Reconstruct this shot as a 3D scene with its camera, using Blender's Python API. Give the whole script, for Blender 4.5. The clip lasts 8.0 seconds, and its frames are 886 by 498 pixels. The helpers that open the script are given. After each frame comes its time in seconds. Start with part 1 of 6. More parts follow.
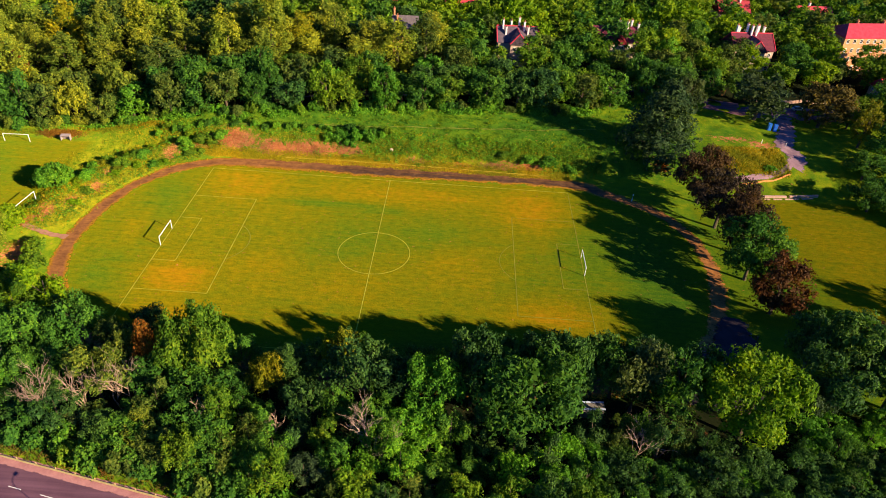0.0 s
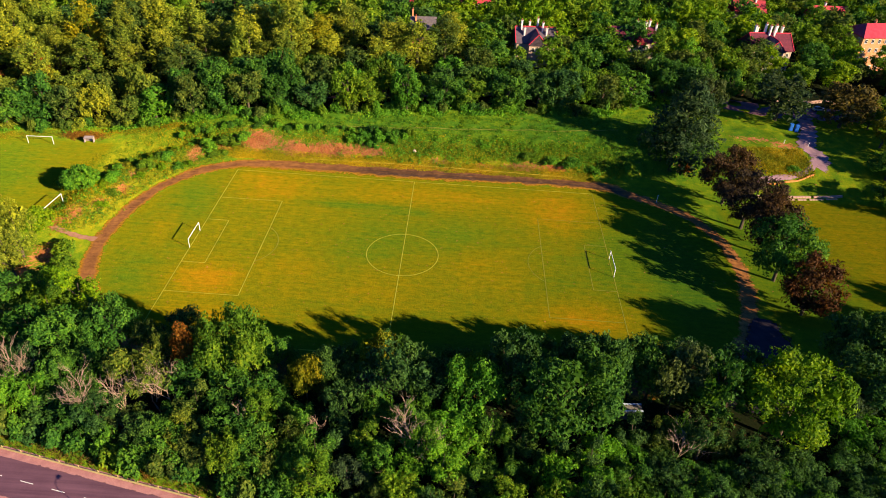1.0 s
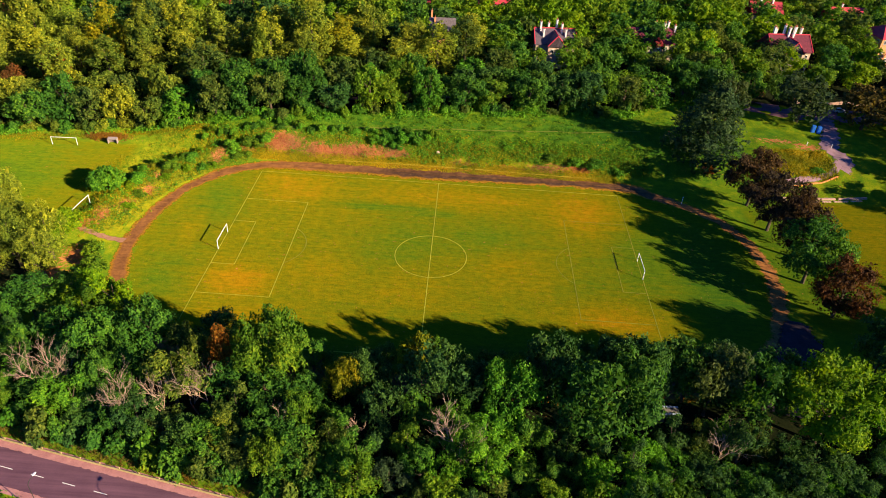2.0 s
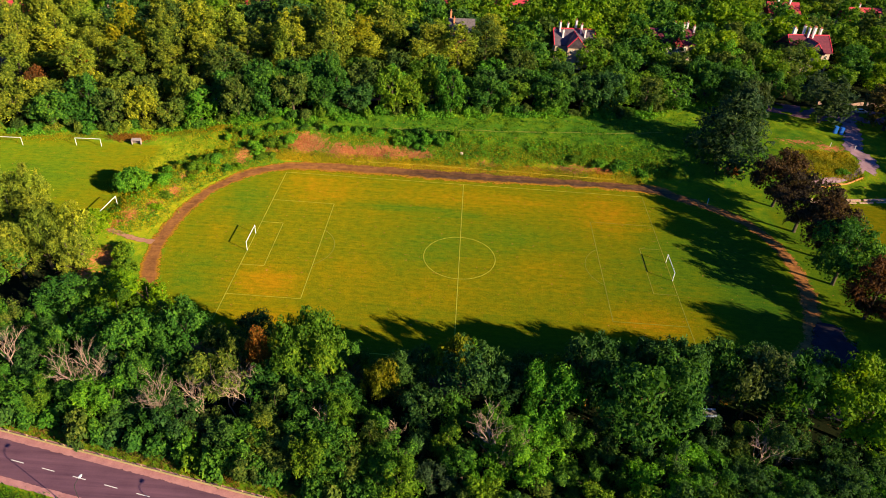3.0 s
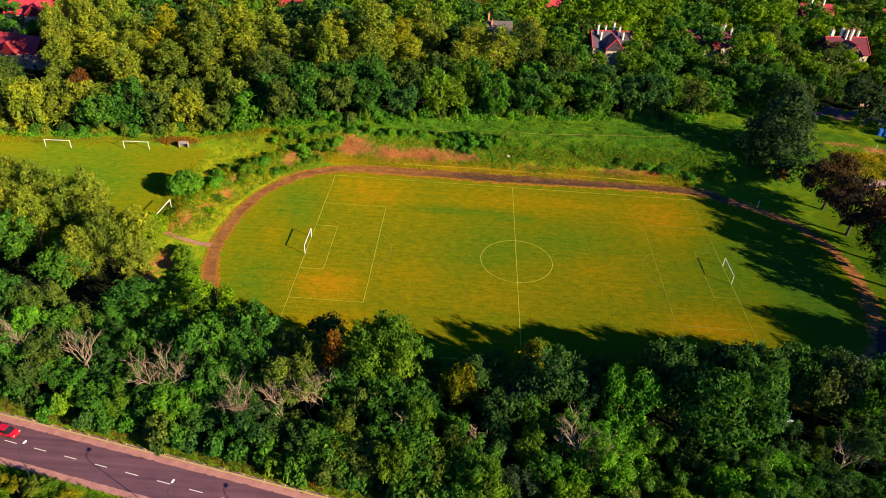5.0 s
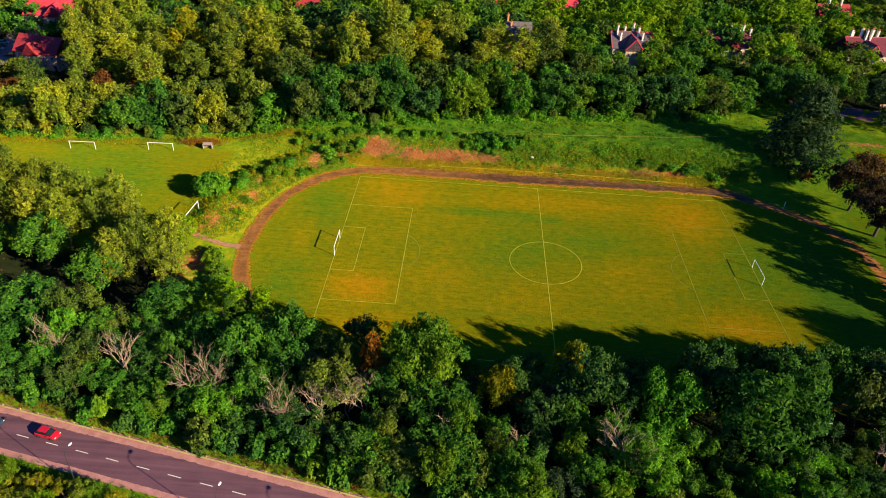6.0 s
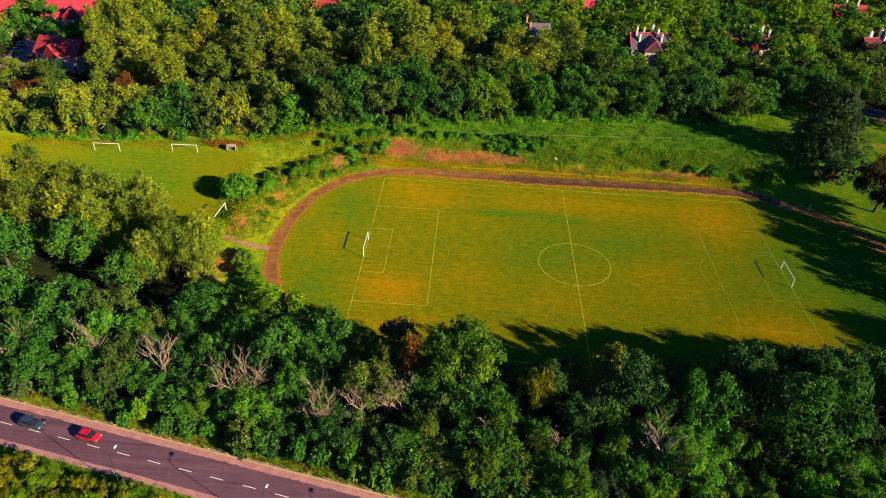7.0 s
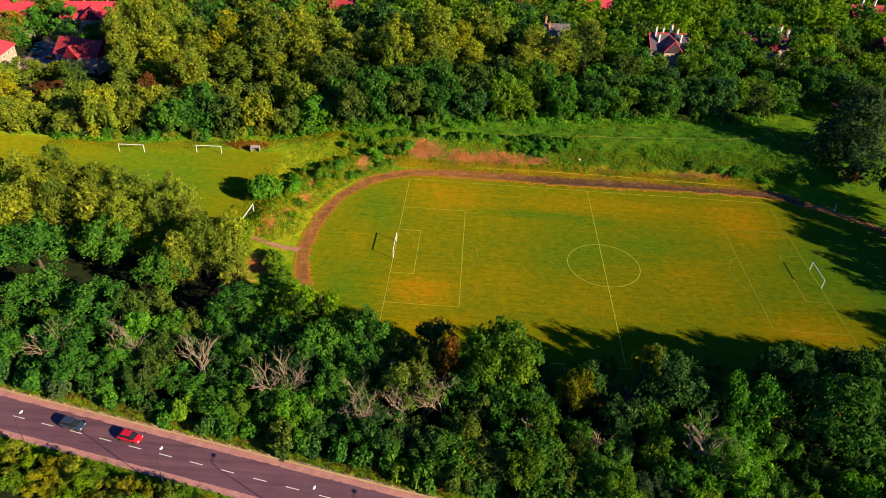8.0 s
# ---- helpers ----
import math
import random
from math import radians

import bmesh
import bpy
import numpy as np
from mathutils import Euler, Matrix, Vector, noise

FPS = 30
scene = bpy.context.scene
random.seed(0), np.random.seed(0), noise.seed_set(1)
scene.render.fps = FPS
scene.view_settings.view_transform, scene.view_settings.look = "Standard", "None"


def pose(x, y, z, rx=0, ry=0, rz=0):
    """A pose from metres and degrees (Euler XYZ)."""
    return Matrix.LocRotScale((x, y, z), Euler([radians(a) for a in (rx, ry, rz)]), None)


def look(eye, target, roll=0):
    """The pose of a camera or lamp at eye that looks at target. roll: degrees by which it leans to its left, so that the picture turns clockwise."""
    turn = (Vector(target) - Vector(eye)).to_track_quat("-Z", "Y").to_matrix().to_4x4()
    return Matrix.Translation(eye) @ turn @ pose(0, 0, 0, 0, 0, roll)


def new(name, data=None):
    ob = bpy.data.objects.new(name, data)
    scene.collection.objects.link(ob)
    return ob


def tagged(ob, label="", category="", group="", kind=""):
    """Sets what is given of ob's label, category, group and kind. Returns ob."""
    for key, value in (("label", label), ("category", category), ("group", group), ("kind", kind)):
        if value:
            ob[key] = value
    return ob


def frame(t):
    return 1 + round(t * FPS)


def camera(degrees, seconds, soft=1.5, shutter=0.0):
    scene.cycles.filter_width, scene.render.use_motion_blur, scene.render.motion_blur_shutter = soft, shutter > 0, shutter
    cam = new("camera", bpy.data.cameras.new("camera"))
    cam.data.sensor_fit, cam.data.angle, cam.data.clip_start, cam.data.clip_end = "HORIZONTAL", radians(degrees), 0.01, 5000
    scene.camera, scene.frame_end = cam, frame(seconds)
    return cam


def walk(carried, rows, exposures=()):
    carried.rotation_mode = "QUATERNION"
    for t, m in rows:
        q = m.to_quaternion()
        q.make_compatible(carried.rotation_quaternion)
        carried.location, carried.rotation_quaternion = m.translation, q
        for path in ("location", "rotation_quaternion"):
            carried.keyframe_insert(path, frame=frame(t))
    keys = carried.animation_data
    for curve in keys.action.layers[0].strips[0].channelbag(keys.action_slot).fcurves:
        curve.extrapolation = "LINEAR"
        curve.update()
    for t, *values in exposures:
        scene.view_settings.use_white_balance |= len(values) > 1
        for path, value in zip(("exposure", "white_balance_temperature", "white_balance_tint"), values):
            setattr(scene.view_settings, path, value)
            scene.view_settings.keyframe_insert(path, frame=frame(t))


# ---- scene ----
cam = camera(65.6, 8.0, 0.95)
PATH = [
    (0, (17.979, -135.811, 96.622), (17.963, -134.168, 95.481), 3.8),
    (0.5, (14.67, -135.812, 96.559), (14.651, -134.169, 95.418), 3.6),
    (1, (11.4, -135.865, 96.52), (11.38, -134.222, 95.379), 3.6),
    (1.5, (8.165, -135.912, 96.469), (8.143, -134.269, 95.329), 3.6),
    (3, (-1.58, -135.882, 96.194), (-1.61, -134.239, 95.054), 3.5),
    (3.5, (-4.838, -135.944, 96.143), (-4.87, -134.301, 95.003), 3.4),
    (4, (-8.102, -136.052, 96.102), (-8.138, -134.408, 94.963), 3.4),
    (4.5, (-11.371, -136.14, 96.075), (-11.408, -134.497, 94.937), 3.4),
    (6, (-21.167, -136.293, 95.97), (-21.212, -134.649, 94.831), 3.2),
    (6.5, (-24.473, -136.401, 95.947), (-24.52, -134.757, 94.809), 3.2),
    (7, (-27.811, -136.521, 95.949), (-27.86, -134.877, 94.811), 3.1),
    (7.5, (-31.162, -136.682, 95.96), (-31.213, -135.039, 94.821), 3.1),
    (8, (-34.505, -136.891, 95.973), (-34.558, -135.248, 94.835), 3.0),
]
walk(cam, [(t, look(eye, target, roll)) for t, eye, target, roll in PATH], [(0, 1.25, 6700, 25), (4, 1.17, 6600, 17), (8, 1.05, 6520, 13)])

# ---- light ----
world = bpy.data.worlds.new("sky")
scene.world = world
world.use_nodes = True
SUN_DIR = Vector((2.21, -1.23, 1.0)).normalized()      # towards the sun
sky = world.node_tree.nodes.new("ShaderNodeTexSky")
sky.sky_type, sky.sun_disc = "NISHITA", False
sky.dust_density, sky.ozone_density = 0.4, 4.0
sky.sun_elevation = math.asin(SUN_DIR.z)
sky.sun_rotation = math.atan2(SUN_DIR.x, SUN_DIR.y)
deep = world.node_tree.nodes.new("ShaderNodeMix")            # a clear, deep blue sky
deep.data_type, deep.blend_type = "RGBA", "MULTIPLY"
deep.inputs[0].default_value, deep.inputs[7].default_value = 1.0, (0.13, 0.58, 1.25, 1)
world.node_tree.links.new(sky.outputs[0], deep.inputs[6])
world.node_tree.links.new(deep.outputs[2], world.node_tree.nodes["Background"].inputs[0])
world.node_tree.nodes["Background"].inputs[1].default_value = 0.05
sun = new("sun", bpy.data.lights.new("sun", "SUN"))
sun.data.energy, sun.data.angle, sun.data.color = 5.0, radians(0.6), (1.0, 0.86, 0.52)
sun.matrix_world = look(SUN_DIR * 100, (0, 0, 0))


# ---- materials ----
def material(name, rough=0.8, metal=0.0, spec=0.3):
    m = bpy.data.materials.new(name)
    m.use_nodes = True
    b = m.node_tree.nodes["Principled BSDF"]
    b.inputs["Roughness"].default_value, b.inputs["Metallic"].default_value = rough, metal
    b.inputs["Specular IOR Level"].default_value = spec
    return m, m.node_tree, b


def tex_noise(nt, scale, detail=4, rough=0.6, space="Object", stretch=None):
    co = nt.nodes.new("ShaderNodeTexCoord").outputs[space] if space != "Position" else nt.nodes.new("ShaderNodeNewGeometry").outputs["Position"]
    if stretch:
        mp = nt.nodes.new("ShaderNodeMapping")
        mp.inputs["Scale"].default_value = stretch
        nt.links.new(co, mp.inputs[0])
        co = mp.outputs[0]
    n = nt.nodes.new("ShaderNodeTexNoise")
    n.inputs["Scale"].default_value, n.inputs["Detail"].default_value, n.inputs["Roughness"].default_value = scale, detail, rough
    nt.links.new(co, n.inputs["Vector"])
    return n.outputs["Fac"]


def ramp(nt, fac, *stops):
    r = nt.nodes.new("ShaderNodeValToRGB")
    e = r.color_ramp.elements
    while len(e) < len(stops):
        e.new(0.5)
    for el, (p, c) in zip(e, stops):
        el.position, el.color = p, (*c, 1) if len(c) == 3 else c
    nt.links.new(fac, r.inputs[0])
    return r.outputs[0]


def mix(nt, fac, a, b, mode="MIX"):
    n = nt.nodes.new("ShaderNodeMix")
    n.data_type, n.blend_type = "RGBA", mode
    for sock, v in ((n.inputs[0], fac), (n.inputs[6], a), (n.inputs[7], b)):
        if isinstance(v, bpy.types.NodeSocket):
            nt.links.new(v, sock)
        else:
            sock.default_value = v if isinstance(v, float) else (*v, 1)
    return n.outputs[2]


def calc(nt, op, a, b=0.0, clamp=False):
    n = nt.nodes.new("ShaderNodeMath")
    n.operation, n.use_clamp = op, clamp
    for sock, v in zip(n.inputs, (a, b)):
        if isinstance(v, bpy.types.NodeSocket):
            nt.links.new(v, sock)
        else:
            sock.default_value = v
    return n.outputs[0]


def bump(nt, bsdf, fac, strength, distance):
    n = nt.nodes.new("ShaderNodeBump")
    n.inputs["Strength"].default_value, n.inputs["Distance"].default_value = strength, distance
    nt.links.new(fac, n.inputs["Height"])
    nt.links.new(n.outputs[0], bsdf.inputs["Normal"])


def plain(name, a, b, scale=3.0, rough=0.7, metal=0.0, spec=0.3, depth=0.0, space="Object"):
    """A surface that wanders between two colours at two scales."""
    m, nt, bs = material(name, rough, metal, spec)
    big, fine = tex_noise(nt, scale, 3, 0.6, space), tex_noise(nt, scale * 9, 3, 0.6, space)
    f = calc(nt, "ADD", calc(nt, "MULTIPLY", big, 0.65), calc(nt, "MULTIPLY", fine, 0.35))
    nt.links.new(ramp(nt, f, (0.32, a), (0.68, b)), bs.inputs["Base Color"])
    if depth:
        bump(nt, bs, fine, 0.6, depth)
    return m


def leaf_material(name, a, b, c, glow=0.3):
    """Foliage: shade of each leaf, of each tree, and slow patches within a crown."""
    m, nt, bs = material(name, 0.7, 0, 0.12)
    bs.inputs["Diffuse Roughness"].default_value = 0.6
    geo, inf = nt.nodes.new("ShaderNodeNewGeometry"), nt.nodes.new("ShaderNodeObjectInfo")
    patch = tex_noise(nt, 0.35, 2, 0.5, "Position")
    leafy = ramp(nt, geo.outputs["Random Per Island"], (0.0, a), (0.6, b), (1.0, c))
    tone = mix(nt, calc(nt, "MULTIPLY", patch, 0.4), leafy, mix(nt, 1.0, leafy, (1.5, 1.25, 0.8), "MULTIPLY"))
    each = ramp(nt, inf.outputs["Random"], (0.0, (0.72, 0.78, 0.8)), (0.5, (1.0, 1.0, 1.0)), (1.0, (1.22, 1.2, 0.9)))
    stand = ramp(nt, tex_noise(nt, 0.085, 1, 0.4, "Position"), (0.36, (0.72, 0.85, 0.95)), (0.5, (1.0, 1.0, 1.0)), (0.64, (1.28, 1.12, 0.85)))
    col = mix(nt, 1.0, mix(nt, 1.0, tone, each, "MULTIPLY"), stand, "MULTIPLY")
    nt.links.new(col, bs.inputs["Base Color"])
    tr = nt.nodes.new("ShaderNodeBsdfTranslucent")
    nt.links.new(mix(nt, 1.0, col, (1.25, 1.3, 0.6), "MULTIPLY"), tr.inputs[0])
    sh = nt.nodes.new("ShaderNodeMixShader")
    sh.inputs[0].default_value = glow
    nt.links.new(bs.outputs[0], sh.inputs[1])
    nt.links.new(tr.outputs[0], sh.inputs[2])
    nt.links.new(sh.outputs[0], nt.nodes["Material Output"].inputs[0])
    return m


LEAF = {
    "dark": leaf_material("leaf_dark", (0.018, 0.062, 0.016), (0.042, 0.120, 0.024), (0.095, 0.205, 0.040)),
    "mid": leaf_material("leaf_mid", (0.022, 0.092, 0.013), (0.052, 0.165, 0.017), (0.115, 0.265, 0.022)),
    "lime": leaf_material("leaf_lime", (0.06, 0.15, 0.002), (0.125, 0.245, 0.003), (0.22, 0.33, 0.005)),
    "olive": leaf_material("leaf_olive", (0.066, 0.108, 0.010), (0.160, 0.212, 0.018), (0.295, 0.335, 0.028)),
    "grey": leaf_material("leaf_grey_green", (0.035, 0.065, 0.022), (0.06, 0.105, 0.035), (0.11, 0.16, 0.055)),
    "pine": leaf_material("leaf_blue_green", (0.014, 0.042, 0.016), (0.034, 0.080, 0.028), (0.080, 0.145, 0.050)),
    "copper": leaf_material("leaf_copper", (0.032, 0.022, 0.014), (0.066, 0.042, 0.022), (0.125, 0.078, 0.034)),
    "russet": leaf_material("leaf_russet", (0.07, 0.03, 0.010), (0.13, 0.05, 0.014), (0.2, 0.08, 0.02)),
    "orange": leaf_material("leaf_orange", (0.16, 0.06, 0.008), (0.30, 0.10, 0.010), (0.40, 0.17, 0.015)),
    "gold": leaf_material("leaf_gold", (0.085, 0.115, 0.004), (0.165, 0.185, 0.006), (0.28, 0.26, 0.010)),
    "moss": leaf_material("leaf_moss", (0.030, 0.072, 0.011), (0.078, 0.135, 0.020), (0.155, 0.205, 0.032)),
    "fresh": leaf_material("leaf_fresh", (0.040, 0.115, 0.007), (0.092, 0.195, 0.010), (0.175, 0.275, 0.015)),
    "bright": leaf_material("leaf_bright_green", (0.036, 0.155, 0.011), (0.085, 0.260, 0.015), (0.170, 0.375, 0.022)),
    "umber": leaf_material("leaf_umber", (0.08, 0.075, 0.010), (0.185, 0.140, 0.018), (0.32, 0.22, 0.03)),
    "rust": leaf_material("rust_blade", (0.075, 0.055, 0.015), (0.14, 0.085, 0.022), (0.22, 0.13, 0.03)),
    "grass": leaf_material("grass_blade", (0.05, 0.13, 0.005), (0.11, 0.23, 0.006), (0.21, 0.30, 0.010)),
    "dry": leaf_material("dry_blade", (0.12, 0.065, 0.012), (0.22, 0.115, 0.02), (0.34, 0.20, 0.03)),
    "bronze": leaf_material("leaf_bronze", (0.040, 0.038, 0.012), (0.085, 0.074, 0.022), (0.160, 0.130, 0.036)),
    "citron": leaf_material("leaf_citron", (0.070, 0.170, 0.004), (0.160, 0.315, 0.006), (0.300, 0.430, 0.010)),
    "meadow": leaf_material("meadow_blade", (0.018, 0.090, 0.006), (0.045, 0.165, 0.008), (0.110, 0.235, 0.012)),
    "hay": leaf_material("hay_blade", (0.16, 0.19, 0.006), (0.27, 0.27, 0.008), (0.42, 0.36, 0.012)),
    "withered": leaf_material("withered_stalk", (0.30, 0.10, 0.045), (0.52, 0.20, 0.09), (0.68, 0.34, 0.17)),
    "straw": leaf_material("straw_blade", (0.17, 0.17, 0.005), (0.32, 0.27, 0.007), (0.50, 0.38, 0.012)),
}
BARK = plain("bark", (0.05, 0.035, 0.022), (0.12, 0.09, 0.06), 2.0, 0.9, depth=0.03)
PALE_BARK = plain("bare_branch", (0.19, 0.125, 0.088), (0.48, 0.335, 0.245), 3.0, 0.9, depth=0.02)
WHITE = plain("white_paint", (0.72, 0.72, 0.70), (0.82, 0.82, 0.80), 4.0, 0.45)
CHALK = plain("chalk_line", (0.21, 0.22, 0.010), (0.48, 0.47, 0.028), 0.35, 0.9)
FAINT_CHALK = plain("worn_chalk_line", (0.13, 0.15, 0.006), (0.26, 0.26, 0.012), 0.25, 0.9)
ROAD_PAINT = plain("road_paint", (0.62, 0.60, 0.58), (0.80, 0.78, 0.76), 3.0, 0.7)
STEEL = plain("galvanised_steel", (0.09, 0.09, 0.09), (0.15, 0.15, 0.15), 6.0, 0.5, 0.3)
RAIL = plain("weathered_rail", (0.40, 0.30, 0.11), (0.64, 0.50, 0.22), 2.0, 0.7)
POLE = plain("dark_green_steel", (0.022, 0.026, 0.022), (0.05, 0.055, 0.048), 6.0, 0.6, 0.2)
DARK = plain("dark_rubber", (0.012, 0.012, 0.013), (0.03, 0.03, 0.03), 8.0, 0.8)
GLASS = plain("dark_glass", (0.01, 0.012, 0.016), (0.02, 0.024, 0.03), 1.0, 0.08, 0, 0.6)


def asphalt():
    m, nt, bs = material("asphalt", 0.85)
    streak = tex_noise(nt, 1.0, 4, 0.6, "Object", (0.04, 0.9, 1))
    grit, blot = tex_noise(nt, 9, 3), tex_noise(nt, 0.25, 4)
    f = calc(nt, "ADD", calc(nt, "MULTIPLY", streak, 0.6), calc(nt, "ADD", calc(nt, "MULTIPLY", grit, 0.2), calc(nt, "MULTIPLY", blot, 0.25)))
    nt.links.new(ramp(nt, f, (0.35, (0.080, 0.034, 0.056)), (0.7, (0.195, 0.090, 0.124))), bs.inputs["Base Color"])
    bump(nt, bs, grit, 0.4, 0.02)
    return m


ASPHALT = asphalt()


def ragged(name, a, b, scale=0.5, cut=0.1):
    """Trodden or paved ground whose edges the grass eats into."""
    m = plain(name, a, b, scale, 0.95, depth=0.03)
    nt = m.node_tree
    bs = nt.nodes["Principled BSDF"]
    at = nt.nodes.new("ShaderNodeAttribute")
    at.attribute_name = "across"
    u = at.outputs["Fac"]
    inset = calc(nt, "MULTIPLY", calc(nt, "MINIMUM", u, calc(nt, "SUBTRACT", 1.0, u)), 2.0)
    wild = calc(nt, "ADD", calc(nt, "MULTIPLY", tex_noise(nt, 0.3, 4, 0.65), 0.6), calc(nt, "MULTIPLY", tex_noise(nt, 1.5, 4, 0.7), 0.4))
    bare = calc(nt, "MULTIPLY", calc(nt, "SUBTRACT", calc(nt, "ADD", inset, calc(nt, "MULTIPLY", calc(nt, "SUBTRACT", wild, 0.5), 2.0)), cut), 5.0, True)
    clear, sh = nt.nodes.new("ShaderNodeBsdfTransparent"), nt.nodes.new("ShaderNodeMixShader")
    nt.links.new(bare, sh.inputs[0])
    nt.links.new(clear.outputs[0], sh.inputs[1])
    nt.links.new(bs.outputs[0], sh.inputs[2])
    nt.links.new(sh.outputs[0], nt.nodes["Material Output"].inputs[0])
    return m


# tarmac of the yard, with the deep tree shade darkened into its colour
SHADED_TAR = ragged("shade_darkened_tarmac", (0.014, 0.010, 0.017), (0.042, 0.028, 0.038), 0.4, 0.2)
SHOULDER = ragged("dusty_shoulder", (0.34, 0.14, 0.145), (0.54, 0.26, 0.24), 0.5, -0.1)


def track_material():
    """Cinders, dark where they lie thick, with ragged edges that the grass grows over."""
    m, nt, bs = material("cinder_dirt", 0.95, 0, 0.1)

    def at(name):
        a = nt.nodes.new("ShaderNodeAttribute")
        a.attribute_name = name
        return a.outputs["Fac"]

    fine, mid = tex_noise(nt, 1.6, 5, 0.7), tex_noise(nt, 0.35, 4, 0.65)
    drag = tex_noise(nt, 1.0, 4, 0.65, "Object", (0.10, 1.4, 1))
    f = calc(nt, "ADD", calc(nt, "MULTIPLY", mid, 0.45), calc(nt, "ADD", calc(nt, "MULTIPLY", fine, 0.25), calc(nt, "MULTIPLY", drag, 0.3)))
    brown = ramp(nt, f, (0.36, (0.13, 0.050, 0.018)), (0.5, (0.29, 0.120, 0.036)), (0.66, (0.50, 0.205, 0.050)))
    black = ramp(nt, f, (0.38, (0.034, 0.020, 0.014)), (0.54, (0.085, 0.046, 0.028)), (0.68, (0.22, 0.115, 0.05)))
    u = at("across")
    dark = calc(nt, "MULTIPLY", at("cinder"), calc(nt, "ADD", calc(nt, "MULTIPLY", calc(nt, "SUBTRACT", drag, 0.5), 2.5), calc(nt, "SUBTRACT", 1.25, u)), True)
    inset = calc(nt, "MULTIPLY", calc(nt, "MINIMUM", u, calc(nt, "SUBTRACT", 1.0, u)), 2.0)
    rim = calc(nt, "MULTIPLY", calc(nt, "SUBTRACT", 0.52, calc(nt, "ADD", inset, calc(nt, "MULTIPLY", calc(nt, "SUBTRACT", mid, 0.5), 0.9))), 4.0, True)
    col = mix(nt, dark, brown, black)
    col = mix(nt, rim, col, ramp(nt, fine, (0.35, (0.30, 0.11, 0.010)), (0.65, (0.46, 0.24, 0.015))))
    nt.links.new(col, bs.inputs["Base Color"])
    bump(nt, bs, fine, 0.6, 0.05)
    # what is left bare of grass
    bare = calc(nt, "ADD", calc(nt, "SUBTRACT", inset, at("grown")), calc(nt, "MULTIPLY", calc(nt, "SUBTRACT", calc(nt, "ADD", calc(nt, "MULTIPLY", mid, 0.5), calc(nt, "MULTIPLY", fine, 0.5)), 0.5), 2.4))
    bare = calc(nt, "MULTIPLY", calc(nt, "SUBTRACT", bare, 0.12), 5.0, True)
    clear, sh = nt.nodes.new("ShaderNodeBsdfTransparent"), nt.nodes.new("ShaderNodeMixShader")
    nt.links.new(bare, sh.inputs[0])
    nt.links.new(clear.outputs[0], sh.inputs[1])
    nt.links.new(bs.outputs[0], sh.inputs[2])
    nt.links.new(sh.outputs[0], nt.nodes["Material Output"].inputs[0])
    return m


DIRT_TRACK = track_material()
DUST_PATH = ragged("dusty_path", (0.34, 0.15, 0.08), (0.56, 0.29, 0.17))
GREY_PATH = ragged("grey_path", (0.19, 0.110, 0.135), (0.32, 0.195, 0.23), 0.4, 0.05)


